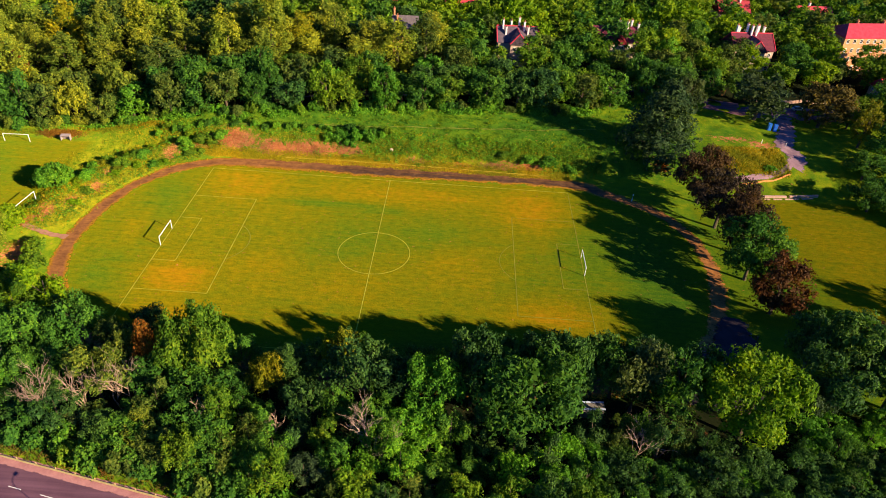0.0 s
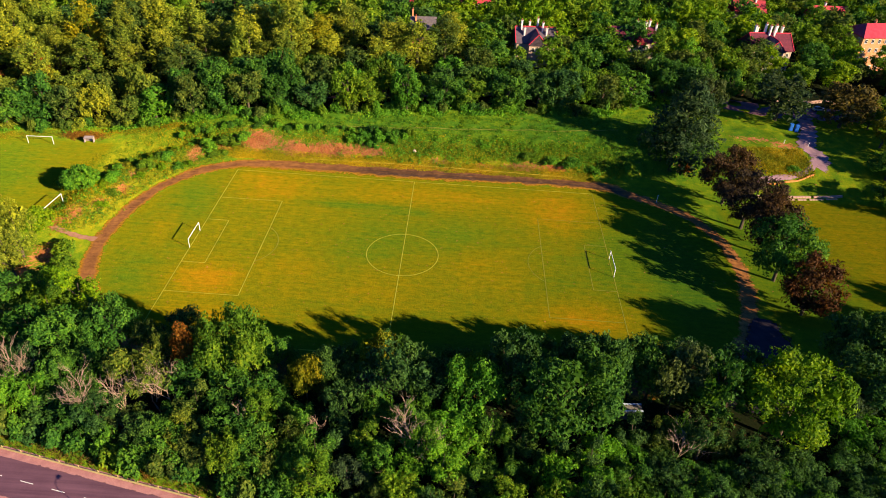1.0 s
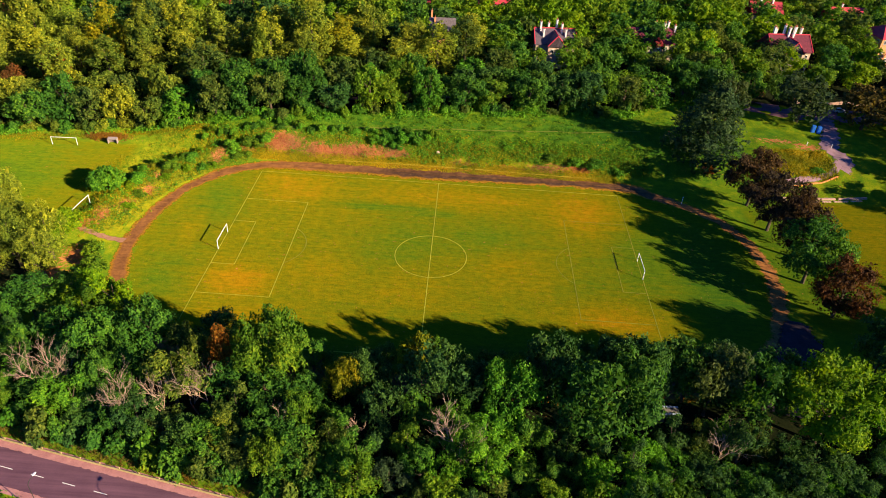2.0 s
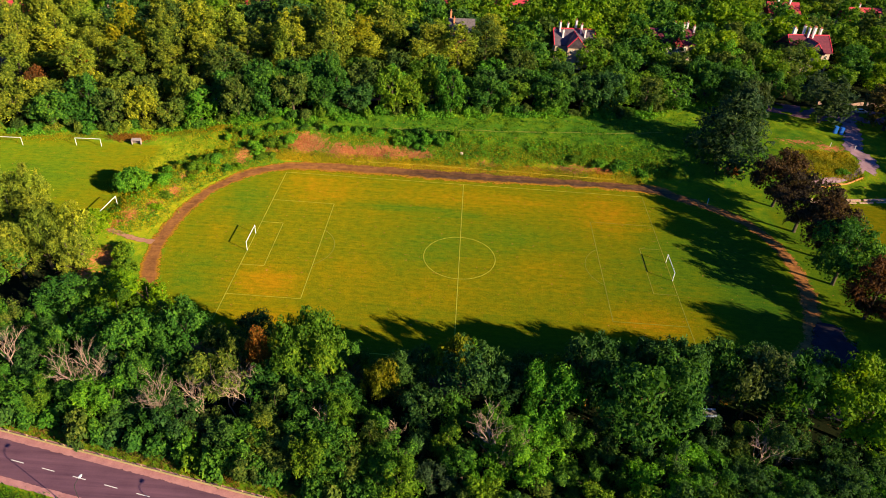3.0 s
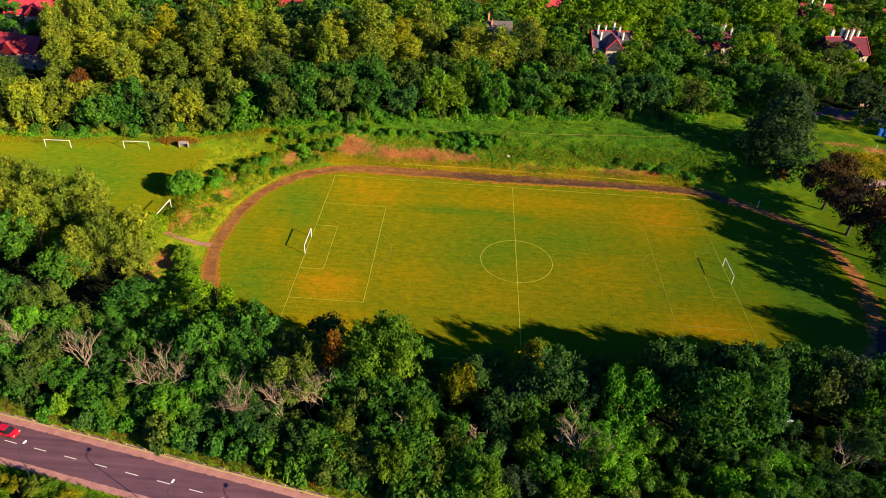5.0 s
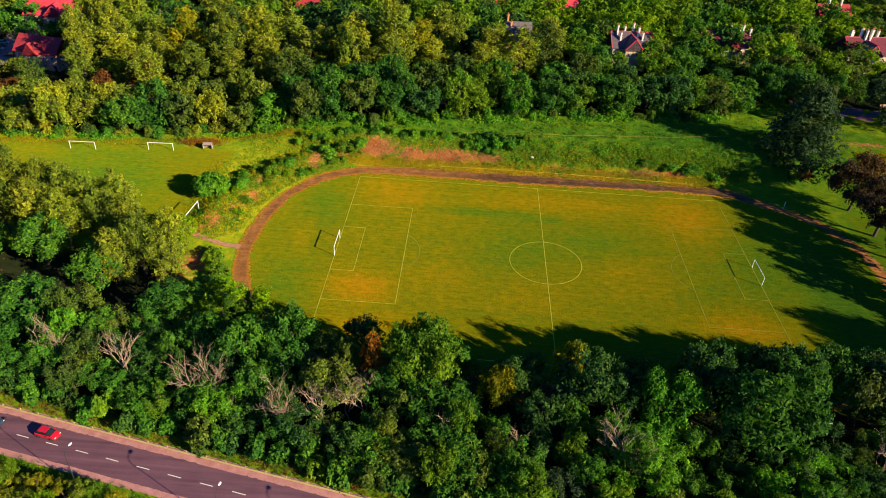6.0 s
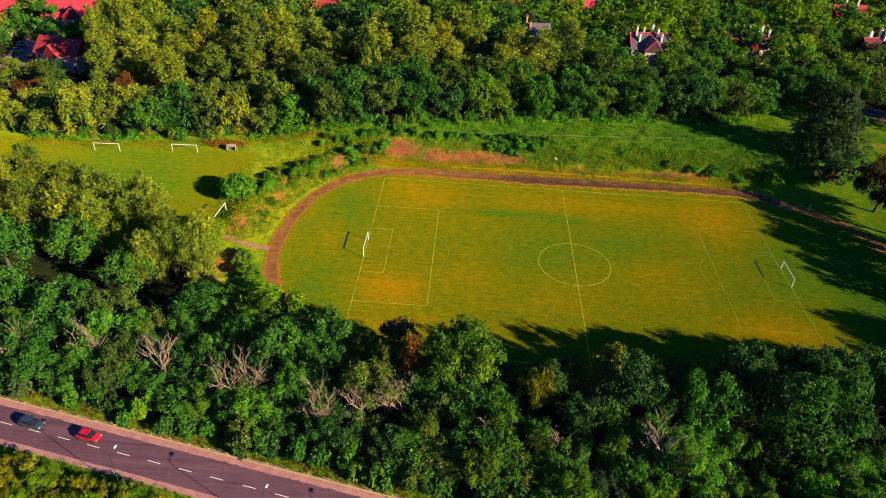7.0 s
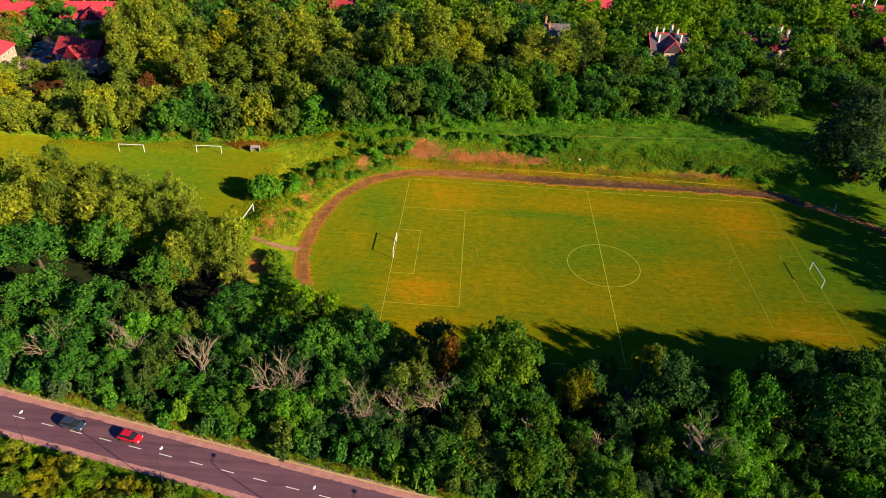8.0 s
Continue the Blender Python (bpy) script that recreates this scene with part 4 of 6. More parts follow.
grove([(139, 50, 5.6, 6.0), (136, 37, 6.5, 6.5), (149, 44, 7, 6.5), (150, 58, 8.5, 8.5), (153, 30, 8, 7), (163, 20, 8, 7), (160, 70, 10, 7), (158, 86, 9, 6.5), (170, 60, 10, 7), (175, 80, 10, 7), (182, 95, 10, 7)], DENSE, "mid", RIGHT)
plant(TALL[0], 145, 68, 17, "gold", "slender yellow-green tree beside the path", RIGHT, 4.5)

# fill of the wood between pitch and road
rng = np.random.default_rng(11)
taken = [(x, y, max(5.2, 1.35 * r)) for x, y, r in PLANTED]
DEAD = [(-50, -57, 12.5), (-43, -57, 12), (7, -60.5, 15), (52, -58.5, 10), (-9, -58.5, 8), (-38, -54, 12), (-109, -47.5, 12), (-93, -47.5, 12), (-80, -50.5, 13), (-66, -53.5, 12.5), (-61.5, -53.5, 13), (-48, -57.5, 11.5), (-35, -54.5, 12), (-20, -60, 9)]
taken += [(x, y, 1.2) for x, y, h in DEAD] + [(46.5, -49.5, 5.5)]


def room(x, y, gap):
    return all((x - a) ** 2 + (y - b) ** 2 > (gap * 0.5 + c * 0.55) ** 2 for a, b, c in taken)


for k in range(9000):
    x, y = rng.uniform(-124, 110), rng.uniform(-100, -34)
    off = y - float(road_y(x))
    low, high = 7.2, -41 - 5 * (x > 20)
    if x < -70:
        high = -20
    if off < low or y > high or y < -84 or not room(x, y, 3.6 if off > 13 else 2.2):
        continue
    taken.append((x, y, 3.5 if off > 13 else 2.5))
    d = rng.random()
    # mostly dark leaves in this corner, in place of the deep shade over it
    if x > 44 and y < -56:
        leaf = "dark" if d < 0.7 else "mid" if d < 0.9 else "bright"
    elif x > -25:
        leaf = "mid" if d < 0.40 else "dark" if d < 0.54 else "moss" if d < 0.64 else "fresh" if d < 0.78 else "bright" if d < 0.96 else "grey"
    else:
        leaf = "mid" if d < 0.38 else "dark" if d < 0.62 else "moss" if d < 0.80 else "fresh" if d < 0.86 else "bright" if d < 0.94 else "grey" if d < 0.98 else "olive"
    tall = rng.uniform(7.5, 12.5) * (0.5 if off < 10 else 0.85 if off < 16 else 1)
    if (x > 76 and y < -48) or (x > 44 and y < -58):
        tall *= 0.68
    if off < 10:
        plant(BUSH[int(rng.integers(3))], x, y, tall, leaf, "dense leafy shrub behind the guard rail", "shrubs along the road", rng.uniform(2.6, 3.4), "shrub", "shrub", 0.15)
        continue
    pick = int(rng.integers(17))
    if pick < 10:
        plant(RAGGED[pick % 5], x, y, tall, leaf, {"moss": "ragged scrub tree with mossy green upright shoots"}.get(leaf, "ragged %s scrub tree with upright shoots" % {"mid": "green", "dark": "dark green", "fresh": "fresh green", "bright": "bright green", "grey": "grey-green", "olive": "olive-green"}.get(leaf)), "scrub trees in the wood", rng.uniform(3.2, 4.8), "scrub tree", "scrub_tree")
        continue
    plant((ROUND + SPREAD)[pick - 10], x, y, tall, leaf, {"olive": "scrubby olive-green tree in the wood"}.get(leaf, LABEL[leaf]), NEAR, rng.uniform(2.4, 3.2) if off < 10 else rng.uniform(3.2, 4.8))

SHRUBS = "shrubs on the banks and verges"


def shrub(x, y, height, radius, leaf, label):
    plant(BUSH[int(rng.integers(3))], x, y, height, leaf, label, SHRUBS, radius, "shrub", "shrub", 0.15)


plant(GLOBE[0], -88.3, 20, 6.0, "bright", "large round green bush beside the small goal", SHRUBS, 5.3, "shrub", "shrub", 0.3)
plant(GLOBE[1], -89.3, 0.4, 5.0, "lime", "bright green bush beside a trodden path", SHRUBS, 4.8, "shrub", "shrub", 0.3)
for x, y, h, r in [(-19.5, 51.2, 3.0, 2.6), (-16.2, 51.6, 3.6, 3.0), (-12.4, 52.0, 3.8, 3.0), (-8.6, 52.4, 3.0, 2.6), (-14, 50.2, 2.4, 2.2)]:
    plant(BUSH[int(rng.integers(3))], x, y, h, "bright", "bright green bush on top of the bank", SHRUBS, r, "shrub", "shrub", 0.2)
shrub(56, -59, 3.5, 2.4, "russet", "small reddish-brown shrub in the wood")
shrub(81, 51, 2.6, 2.0, "orange", "small orange shrub below the big conifer")
for x, y, h, r in [(-75, 31, 2.2, 2.2), (-71, 37, 2.4, 2.4), (-78, 17, 2.0, 2.0), (-80.5, 23, 2.4, 2.6), (-62, 45, 2.6, 3.0), (-57, 48, 2.8, 3.2), (-52, 50, 2.6, 2.8), (-82, 30, 1.8, 2.0), (-78, -9, 3.0, 3.0),
                   (-75, -15, 3.4, 3.2), (40, 49, 2.0, 2.6), (46, 48.5, 2.2, 3.0), (33, 50, 1.8, 2.2), (-60, 42, 1.8, 1.8), (-67, 34, 1.6, 1.8), (52, 47, 2.2, 2.4), (20, 52, 1.4, 1.6), (112, 51, 1.8, 2.0)]:
    shrub(x, y, h * 1.05, r * 1.15, ("fresh", "bright", "bright")[int(abs(x * 7)) % 3], "green scrub bush on the overgrown bank")
for k in range(34):
    x, y = -72 + 2.1 * k + rng.normal(0, 0.6), 50.5 + 4.2 * float(ss(-72, -48, -72 + 2.1 * k)) + rng.normal(0, 0.7)
    shrub(x, y, rng.uniform(1.5, 2.8), rng.uniform(1.3, 2.2), ("bright", "fresh", "bright", "mid")[k % 4], "leafy green scrub along the top of the bank")
for k in range(30):
    x = -118 + 3.4 * (k % 15) + rng.normal(0, 0.6)
    y = float(road_y(x)) - (8.6 if k < 15 else 13.0) + rng.normal(0, 0.7)
    leaf = ("olive", "gold", "fresh", "olive", "lime")[int(rng.integers(5))]
    plant((SPREAD + RAGGED)[int(rng.integers(8))], x, y, rng.uniform(3.6, 5.2) * (1 if k < 15 else 1.3), leaf, "young %s tree beside the road" % {"olive": "olive-green", "gold": "golden-green", "fresh": "fresh green", "lime": "lime-green"}[leaf], "young trees beside the road", rng.uniform(2.4, 3.2))

for k in range(26):
    i = int(rng.integers(len(RIDGE) - 1))
    x, y = RIDGE[i] + rng.normal(0, 2.6, 2)
    leaf = ("lime", "lime", "gold", "fresh")[k % 4]
    plant(BUSH[k % 3], x, y, rng.uniform(1.0, 2.1), leaf, "rough %s scrub on the low ridge" % {"mid": "green", "lime": "bright green", "gold": "yellowish", "fresh": "fresh green"}[leaf], SHRUBS, rng.uniform(1.4, 2.6), "shrub", "shrub", 0.2)

# ---- dead trees ----


def bare_tree(x, y, height, spread, seed, label="dead bare tree with pale leafless branches"):
    """A trunk that forks again and again, with no leaves."""
    r2 = random.Random(seed)
    g = tagged(new("dead_tree"), label, "dead tree", "dead trees in the wood")
    g.matrix_world = pose(x, y, float(land(x, y)))
    trunk_bm, limbs = bmesh.new(), []

    def grow(bm, p, d, length, r, level):
        mid = p + d * length * 0.5 + Vector((r2.gauss(0, 0.09), r2.gauss(0, 0.09), r2.gauss(0, 0.04))) * length
        e = p + d * length
        tube(bm, [p, mid, e], [r, r * 0.75, r * 0.45], 6 if level < 2 else 3)
        if level == 4:
            return
        for k in range(6 if level == 0 else 3 if level < 3 else 2):
            a = r2.uniform(0, 6.283)
            side = Vector((math.cos(a), math.sin(a), r2.uniform(-0.1, 0.6))) * spread
            if level == 0:
                limbs.append(bmesh.new())
            grow(bm if level else limbs[-1], p.lerp(e, r2.uniform(0.4, 1.0)), (d + side).normalized(), length * r2.uniform(0.5, 0.78), r * 0.58, level + 1)

    grow(trunk_bm, Vector((0, 0, -0.3)), Vector((r2.gauss(0, 0.1), r2.gauss(0, 0.1), 1)).normalized(), height * 0.46, height * 0.009 + 0.03, 0)
    part("trunk", trunk_bm, PALE_BARK, g)
    for b in limbs:
        part("branch", b, PALE_BARK, g)


for i, (x, y, h) in enumerate(DEAD):
    bare_tree(x, y, h * 1.1, 0.5 if i % 3 else 0.7, 200 + i)
bare_tree(8.5, -61.5, 13, 0.5, 231)
bare_tree(-92.5, 69.5, 12, 0.5, 232, "bare pale tree at the edge of the far woods")

# ---- far woods ----
FARG = "trees along the bank"
rng = np.random.default_rng(12)
HOUSES = [(33, 117, 6), (43, 116, 6), (38, 109, 5), (70, 126, 6), (80, 125, 6), (85, 129, 5), (77, 118, 5), (124, 128, 5), (132, 119, 5), (-5, 118, 7), (-4, 110, 4), (112, 107, 6), (122, 104, 6), (134, 104, 7), (146, 104, 6), (-178, 103, 11), (-5, 128, 6.5), (38, 127, 8), (82, 137, 8), (134, 139, 9), (175, 148, 10), (188, 151, 10), (172, 134, 10), (184, 136, 10), (194, 138, 10), (132, 129, 7), (37, 118, 6), (-200, 90, 11), (-186, 140, 11), (137, 186, 8), (-212, 122, 9), (-200, 108, 9), (-186, 108, 8), (72, 96, 8)]
spots = []


def free(x, y, gap):
    if any((x - a) ** 2 + (y - b) ** 2 < r * r for a, b, r in HOUSES):
        return False
    return all((x - a) ** 2 + (y - b) ** 2 > gap * gap for a, b in spots)


def far_edge(x):
    return float(np.interp(x, WOOD_EDGE[:, 0], WOOD_EDGE[:, 1]))


# single trees on the slope and along the street
for x, y, mid, r, leaf in [(117.5, 84.5, 10.5, 9.4, "grey"), (138, 82, 10, 8.6, "bronze"), (93, 92, 9, 7.5, "dark"), (82, 93, 7.5, 5, "mid"), (148, 83, 7.5, 5, "fresh"), (106, 100, 7, 4.6, "mid"), (116, 103, 6, 4, "dark"), (160, 83, 8, 5.5, "mid"), (170, 100, 9, 6, "mid"), (93, 82, 9.5, 5.5, "grey"), (-140, 70, 8, 4.5, "russet"), (-190, 117, 7, 6, "mid"), (-150, 66, 6, 5, "gold"), (-183, 124, 7, 5.5, "mid"), (-176, 127, 7, 5, "fresh"), (-214, 120, 7, 6, "mid"), (-222, 122, 6.5, 5, "fresh"), (-165, 60, 6, 6, "olive"), (-176, 58, 5.5, 6, "olive"), (-158, 56, 6, 6, "olive"), (-184, 63, 6, 6, "gold"), (-191, 72, 7, 6, "olive"), (-188, 83, 6.5, 6.5, "olive"), (-178, 85, 6, 5.5, "gold"), (-197, 79, 6.5, 6, "olive"), (-169, 80, 7, 5.5, "moss"), (-215, 112, 8, 6, "umber"), (-219, 124, 9, 7, "umber"), (-211, 131, 8, 5.5, "mid"), (-171, 67, 6, 5.5, "russet"), (-130, 79, 10.5, 4.8, "orange")]:
    plant(FAR_ROUND[int(rng.integers(4))], x, y, mid / 0.6, leaf, LABEL[leaf], FARG, r)
    spots.append((x, y))
for x, y, h in [(-156, 91, 26), (-161.5, 98, 26), (-155, 108, 27), (-164, 112, 26), (-157, 118, 26), (-167, 121, 25), (-146, 98, 26), (-144, 112, 27)]:
    plant(FAR_TALL[int(rng.integers(5))], x, y, h, "olive", "tall poplar with ragged olive-green crown", FARG, rng.uniform(5.4, 7.0))
    spots.append((x, y))
many = 0
for k in range(14000):
    x, y = rng.uniform(-220, 185), rng.uniform(40, 150)
    e = far_edge(x)
    if y < e + 1.5 or y > e + (62 if x < -85 else 50) or (e + 13 < y < e + 22 and x > -135 and rng.random() < 0.9):
        continue
    if not free(x, y, 10.4 if y > e + 20 else 6.6) or (x < -156 and 70 < y < 125):
        continue
    if x > 100 and (y < e + 22 or rng.random() < 0.3):
        continue
    pop = -158 < x < 8 and y > e + 20
    if not pop and (many > 150 or y > e + 20):
        continue
    spots.append((x, y))
    d = rng.random()
    if pop:
        leaf = "olive" if d < 0.72 else "moss" if d < 0.96 else "gold"
        plant(FAR_TALL[int(rng.integers(5))], x, y, rng.uniform(18, 28) * (0.84 if x > -40 else 1), leaf, "tall poplar with ragged %s crown" % {"olive": "olive-green", "moss": "mossy green", "gold": "yellowing"}[leaf], FARG, rng.uniform(6.2, 8.2))
    else:
        many += 1
        if x < -136:
            leaf = "umber" if d < 0.10 else "olive" if d < 0.82 else "moss"
        elif x < -80:
            leaf = "olive" if d < 0.42 else "mid" if d < 0.58 else "moss" if d < 0.84 else "bright" if d < 0.96 else "gold"
        else:
            leaf = "mid" if d < 0.40 else "fresh" if d < 0.56 else "dark" if d < 0.68 else "moss" if d < 0.86 else "bright"
        tall = rng.uniform(10, 16) * (0.75 if x < -148 else 1)
        plant(FAR_ROUND[int(rng.integers(4))], x, y, tall * 1.08, leaf, {"olive": "olive-green broadleaved tree in leaf"}.get(leaf, LABEL[leaf]), FARG, rng.uniform(4.8, 6.8))

for k in range(70):
    x = -165 + 3.5 * k + rng.normal(0, 0.9)
    y = far_edge(x) + 2.2 + rng.normal(0, 1.0)
    if x < 74:
        leaf = ("moss", "olive", "mid", "olive")[k % 4] if x < -90 else ("mid", "moss", "fresh", "bright")[k % 4]
        plant(BUSH[k % 3], x, y, rng.uniform(2.6, 5.2), leaf, "leafy %s bush at the foot of the trees" % {"moss": "mossy green", "olive": "olive-green", "mid": "green", "fresh": "fresh green", "bright": "bright green"}[leaf], "bushes along the edge of the woods", rng.uniform(2.2, 3.4), "shrub", "shrub", 0.15)

# woods beyond, too many to count
models = []
for k in range(6):
    r2 = np.random.default_rng(80 + k)
    models.append(cloud(r2, crown_lobes(r2, 5.8, 2, 15 + k, "round"), 72, 12, 1.4, 0.58))
fine = []
for k in range(4):
    r2 = np.random.default_rng(180 + k)
    fine.append(cloud(r2, crown_lobes(r2, 5.6, 1, 14 + k, "round"), 150, 15, 1.15, 0.42))
sheets = {"mid": [], "olive": [], "fresh": [], "dark": [], "moss": [], "lime": []}
for k in range(16000):
    x, y = rng.uniform(-310, 310), rng.uniform(80, 245)
    e = far_edge(x)
    if y < e + (22 if x < 95 else 6) or (y < e + (62 if x < -85 else 50) and x < 5 and x > -158) or abs(x) > 120 + 0.75 * y or not free(x, y, 8.6 if y < e + 60 else 9.6):
        continue
    if x < -156 and 64 < y < 128 and x > -240:
        continue
    spots.append((x, y))
    v = (fine[int(rng.integers(4))] if y < e + 42 else models[int(rng.integers(6))]).reshape(-1, 3) * np.array((rng.uniform(1.05, 1.4),) * 2 + (rng.uniform(0.8, 1.15),))
    a = rng.uniform(0, 6.28)
    v = v @ np.array(((math.cos(a), -math.sin(a), 0), (math.sin(a), math.cos(a), 0), (0, 0, 1.0))) + np.array((x, y, float(land(x, y))))
    sheets[(("fresh", "lime", "moss", "fresh", "mid") if x > 0 else ("mid", "fresh", "olive", "dark", "fresh"))[int(rng.integers(5))]].append(v)
for leaf, vs in sheets.items():
    tagged(new("far_woods", cloud_mesh("far_woods", np.concatenate(vs), 3, LEAF[leaf])), "dense green woods stretching away behind the houses", "woods", kind="stuff")

# ---- paths, kerbs and walls ----


def path_along(name, ctrl, width, mat, lift, label, category="path"):
    c = spline(ctrl, 6)
    w = width / 2 * (1 + 0.15 * np.sin(np.arange(len(c)) * 1.7))
    ribbon(name, offset(c, -w), offset(c, w), mat, lift, label, category)


TRODDEN = ragged("trodden_grass", (0.10, 0.16, 0.010), (0.22, 0.24, 0.02), 0.6, 0.3)
path_along("trodden_path", [(-92, 4.5), (-87, 1.5), (-83, -0.5), (-78, -2.2), (-73.5, -3)], 2.0, DUST_PATH, 0.05, "dusty pink trodden path between the fields")
ribbon("paved_yard", [(62, -42), (66, -34), (71, -27), (76, -20), (79, -15)], [(80, -46), (85, -36), (88, -28), (87, -21), (85, -16)], SHADED_TAR, 0.07, "paved yard with deep tree shade darkened into its tarmac", "yard")
path_along("bank_path", [(-70, 52), (-54, 53.5), (-24, 57.2), (10, 60.8), (45, 64.5), (62, 68)], 1.1, TRODDEN, 0.14, "narrow trodden path along the top of the bank")
path_along("curved_path", [(95, 46.6), (102, 47.4), (107, 48.4), (113.5, 49.9), (118, 52.5), (120.2, 55.5), (123, 59.5)], 2.0, GREY_PATH, 0.06, "grey gravel path curving down the slope")
path_along("curved_path", [(119.5, 52.5), (122.2, 57), (121.6, 62), (121.4, 66), (123.8, 72), (126.2, 78), (127.8, 84), (129, 89)], 6.0, GREY_PATH, 0.09, "wide grey gravel path leading to the street")
st = spline([(x, far_edge(x) + 17.5 + (75.0 - far_edge(x)) * float(ss(70, 112, x))) for x in range(-260, 301, 20)], 4)
ribbon("back_street", offset(st, -3.6 - 1.8 * ss(95, 115, st[:, 0])), offset(st, 3.6 + 1.8 * ss(95, 115, st[:, 0])), ASPHALT, 0.05, "shaded grey asphalt street behind the trees", "road")

BRICK_EDGE = plain("orange_timber", (0.50, 0.17, 0.04), (0.72, 0.32, 0.09), 1.2, 0.8)
STONE = plain("pale_stone", (0.36, 0.20, 0.15), (0.60, 0.40, 0.32), 1.5, 0.9, depth=0.02)
YELLOW_KERB = plain("yellowed_kerb", (0.40, 0.31, 0.02), (0.62, 0.47, 0.04), 0.8, 0.9)


def pieces(name, ctrl, step, size, mat, part_name, label, category, lift, gaps=0.0):
    """A kerb or wall laid of separate pieces along a line."""
    g = tagged(new(name), label, category, kind="structure")
    c = spline(ctrl, 12)
    lens = np.concatenate([[0], np.cumsum(np.hypot(*np.diff(c, axis=0).T))])
    bm = bmesh.new()
    box(bm, *size, pose(0, 0, size[2] / 2), 0.03)
    me = bpy.data.meshes.new(part_name)
    bm.to_mesh(me)
    bm.free()
    me.materials.append(mat)
    for k in range(int(lens[-1] / step)):
        if random.random() < gaps:
            continue
        s = (k + 0.5) * step
        x, y = np.interp(s, lens, c[:, 0]), np.interp(s, lens, c[:, 1])
        x2, y2 = np.interp(s + 0.3, lens, c[:, 0]), np.interp(s + 0.3, lens, c[:, 1])
        o = new(part_name, me)
        o.parent = g
        o.matrix_world = pose(x, y, float(land(x, y)) + lift + random.uniform(-0.04, 0.04), 0, random.uniform(-1.2, 1.2) - math.degrees(math.atan2(float(land(x2, y2) - land(x, y)), 0.3)), random.uniform(-1.5, 1.5) + math.degrees(math.atan2(y2 - y, x2 - x)))
    return g


pieces("path_kerb", [(95, 45.2), (102.8, 46.1), (107.8, 47.1), (114.1, 48.5), (119.1, 50.2)], 1.3, (1.28, 0.3, 0.55), BRICK_EDGE, "beam", "orange timber edging along the curved path", "kerb", -0.15)
pieces("street_wall", [(124, 101.5), (132, 102.2), (142, 103.2), (152, 104.0)], 1.2, (1.17, 0.4, 1.1), STONE, "stone", "pale pinkish wall along the far side of the street", "wall", -0.1, 0.1)
pieces("street_wall", [(111.5, 105.5), (114, 105.7)], 1.2, (1.17, 0.4, 1.9), BRICK_EDGE, "panel", "orange-pink hoarding beside the street", "wall", -0.1)
pieces("low_wall", [(99, 40.6), (104.5, 40.9), (115, 42.2), (125.5, 43.9)], 0.9, (0.87, 0.55, 0.75), STONE, "stone", "low pale stone wall at the edge of the mown field", "wall", -0.2, 0.12)
pieces("low_wall", [(99, 39.4), (104.5, 39.7), (115, 41.0), (123.5, 42.6)], 0.9, (0.87, 0.5, 0.28), STONE, "stone", "low pale stone step at the edge of the mown field", "wall", -0.1, 0.3)
pieces("track_kerb", [(-32, 44.6), (-10, 45.0), (15, 44.9), (46, 44.3)], 1.5, (1.47, 0.14, 0.34), YELLOW_KERB, "kerb_stone", "yellowed low kerb along the foot of the bank", "kerb", -0.1)

# ---- small things on the fields ----


def dugout(x, y, turn):
    """A small open-fronted shelter."""
    g = tagged(new("field_shelter"), "small pale weathered wooden shelter at the field's edge", "shelter")
    g.matrix_world = pose(x, y, float(land(x, y)), 0, 0, turn)
    wood = plain("pale_boards", (0.26, 0.20, 0.18), (0.44, 0.36, 0.33), 2.0, 0.9)
    for nm, sx, sy, sz, px, py, pz, rx in (("back_wall", 2.6, 0.06, 1.5, 0, 0.7, 0.75, 0), ("side_wall", 0.06, 1.3, 1.5, -1.28, 0.05, 0.75, 0), ("side_wall", 0.06, 1.3, 1.5, 1.28, 0.05, 0.75, 0), ("roof", 2.7, 1.5, 0.07, 0, 0, 1.58, 8), ("bench", 2.4, 0.35, 0.06, 0, 0.45, 0.45, 0)):
        bm = bmesh.new()
        box(bm, sx, sy, sz, pose(px, py, pz, rx), 0.015)
        part(nm, bm, wood, g)


dugout(-98.3, 46.2, 8)


def shed(x, y, turn):
    """A low shelter with a pale sheet roof."""
    g = tagged(new("shed"), "low shed with pale bluish sheet roof among trees", "shed")
    g.matrix_world = pose(x, y, float(land(x, y)), 0, 0, turn)
    sheet = plain("pale_blue_sheet", (0.34, 0.42, 0.60), (0.50, 0.58, 0.74), 1.0, 0.5)
    for nm, sx, sy, sz, py, pz, rx, mat in (("wall", 4.2, 2.2, 1.9, 0, 0.95, 0, WALLS), ("roof", 4.6, 1.15, 0.08, 0.0, 2.1, 8, WALLS), ("roof_edge", 4.7, 0.34, 0.10, -0.78, 2.06, 8, sheet), ("roof_edge", 4.7, 0.34, 0.10, 0.78, 2.2, 8, sheet), ("door", 0.9, 0.06, 1.7, -1.12, 0.86, 0, DARK)):
        bm = bmesh.new()
        box(bm, sx, sy, sz, pose(0, py, pz, rx), 0.01)
        part(nm, bm, mat, g)


WALLS = plain("grey_shed_boards", (0.10, 0.09, 0.085), (0.2, 0.18, 0.16), 2.0, 0.9)
shed(46.5, -46.8, 4)


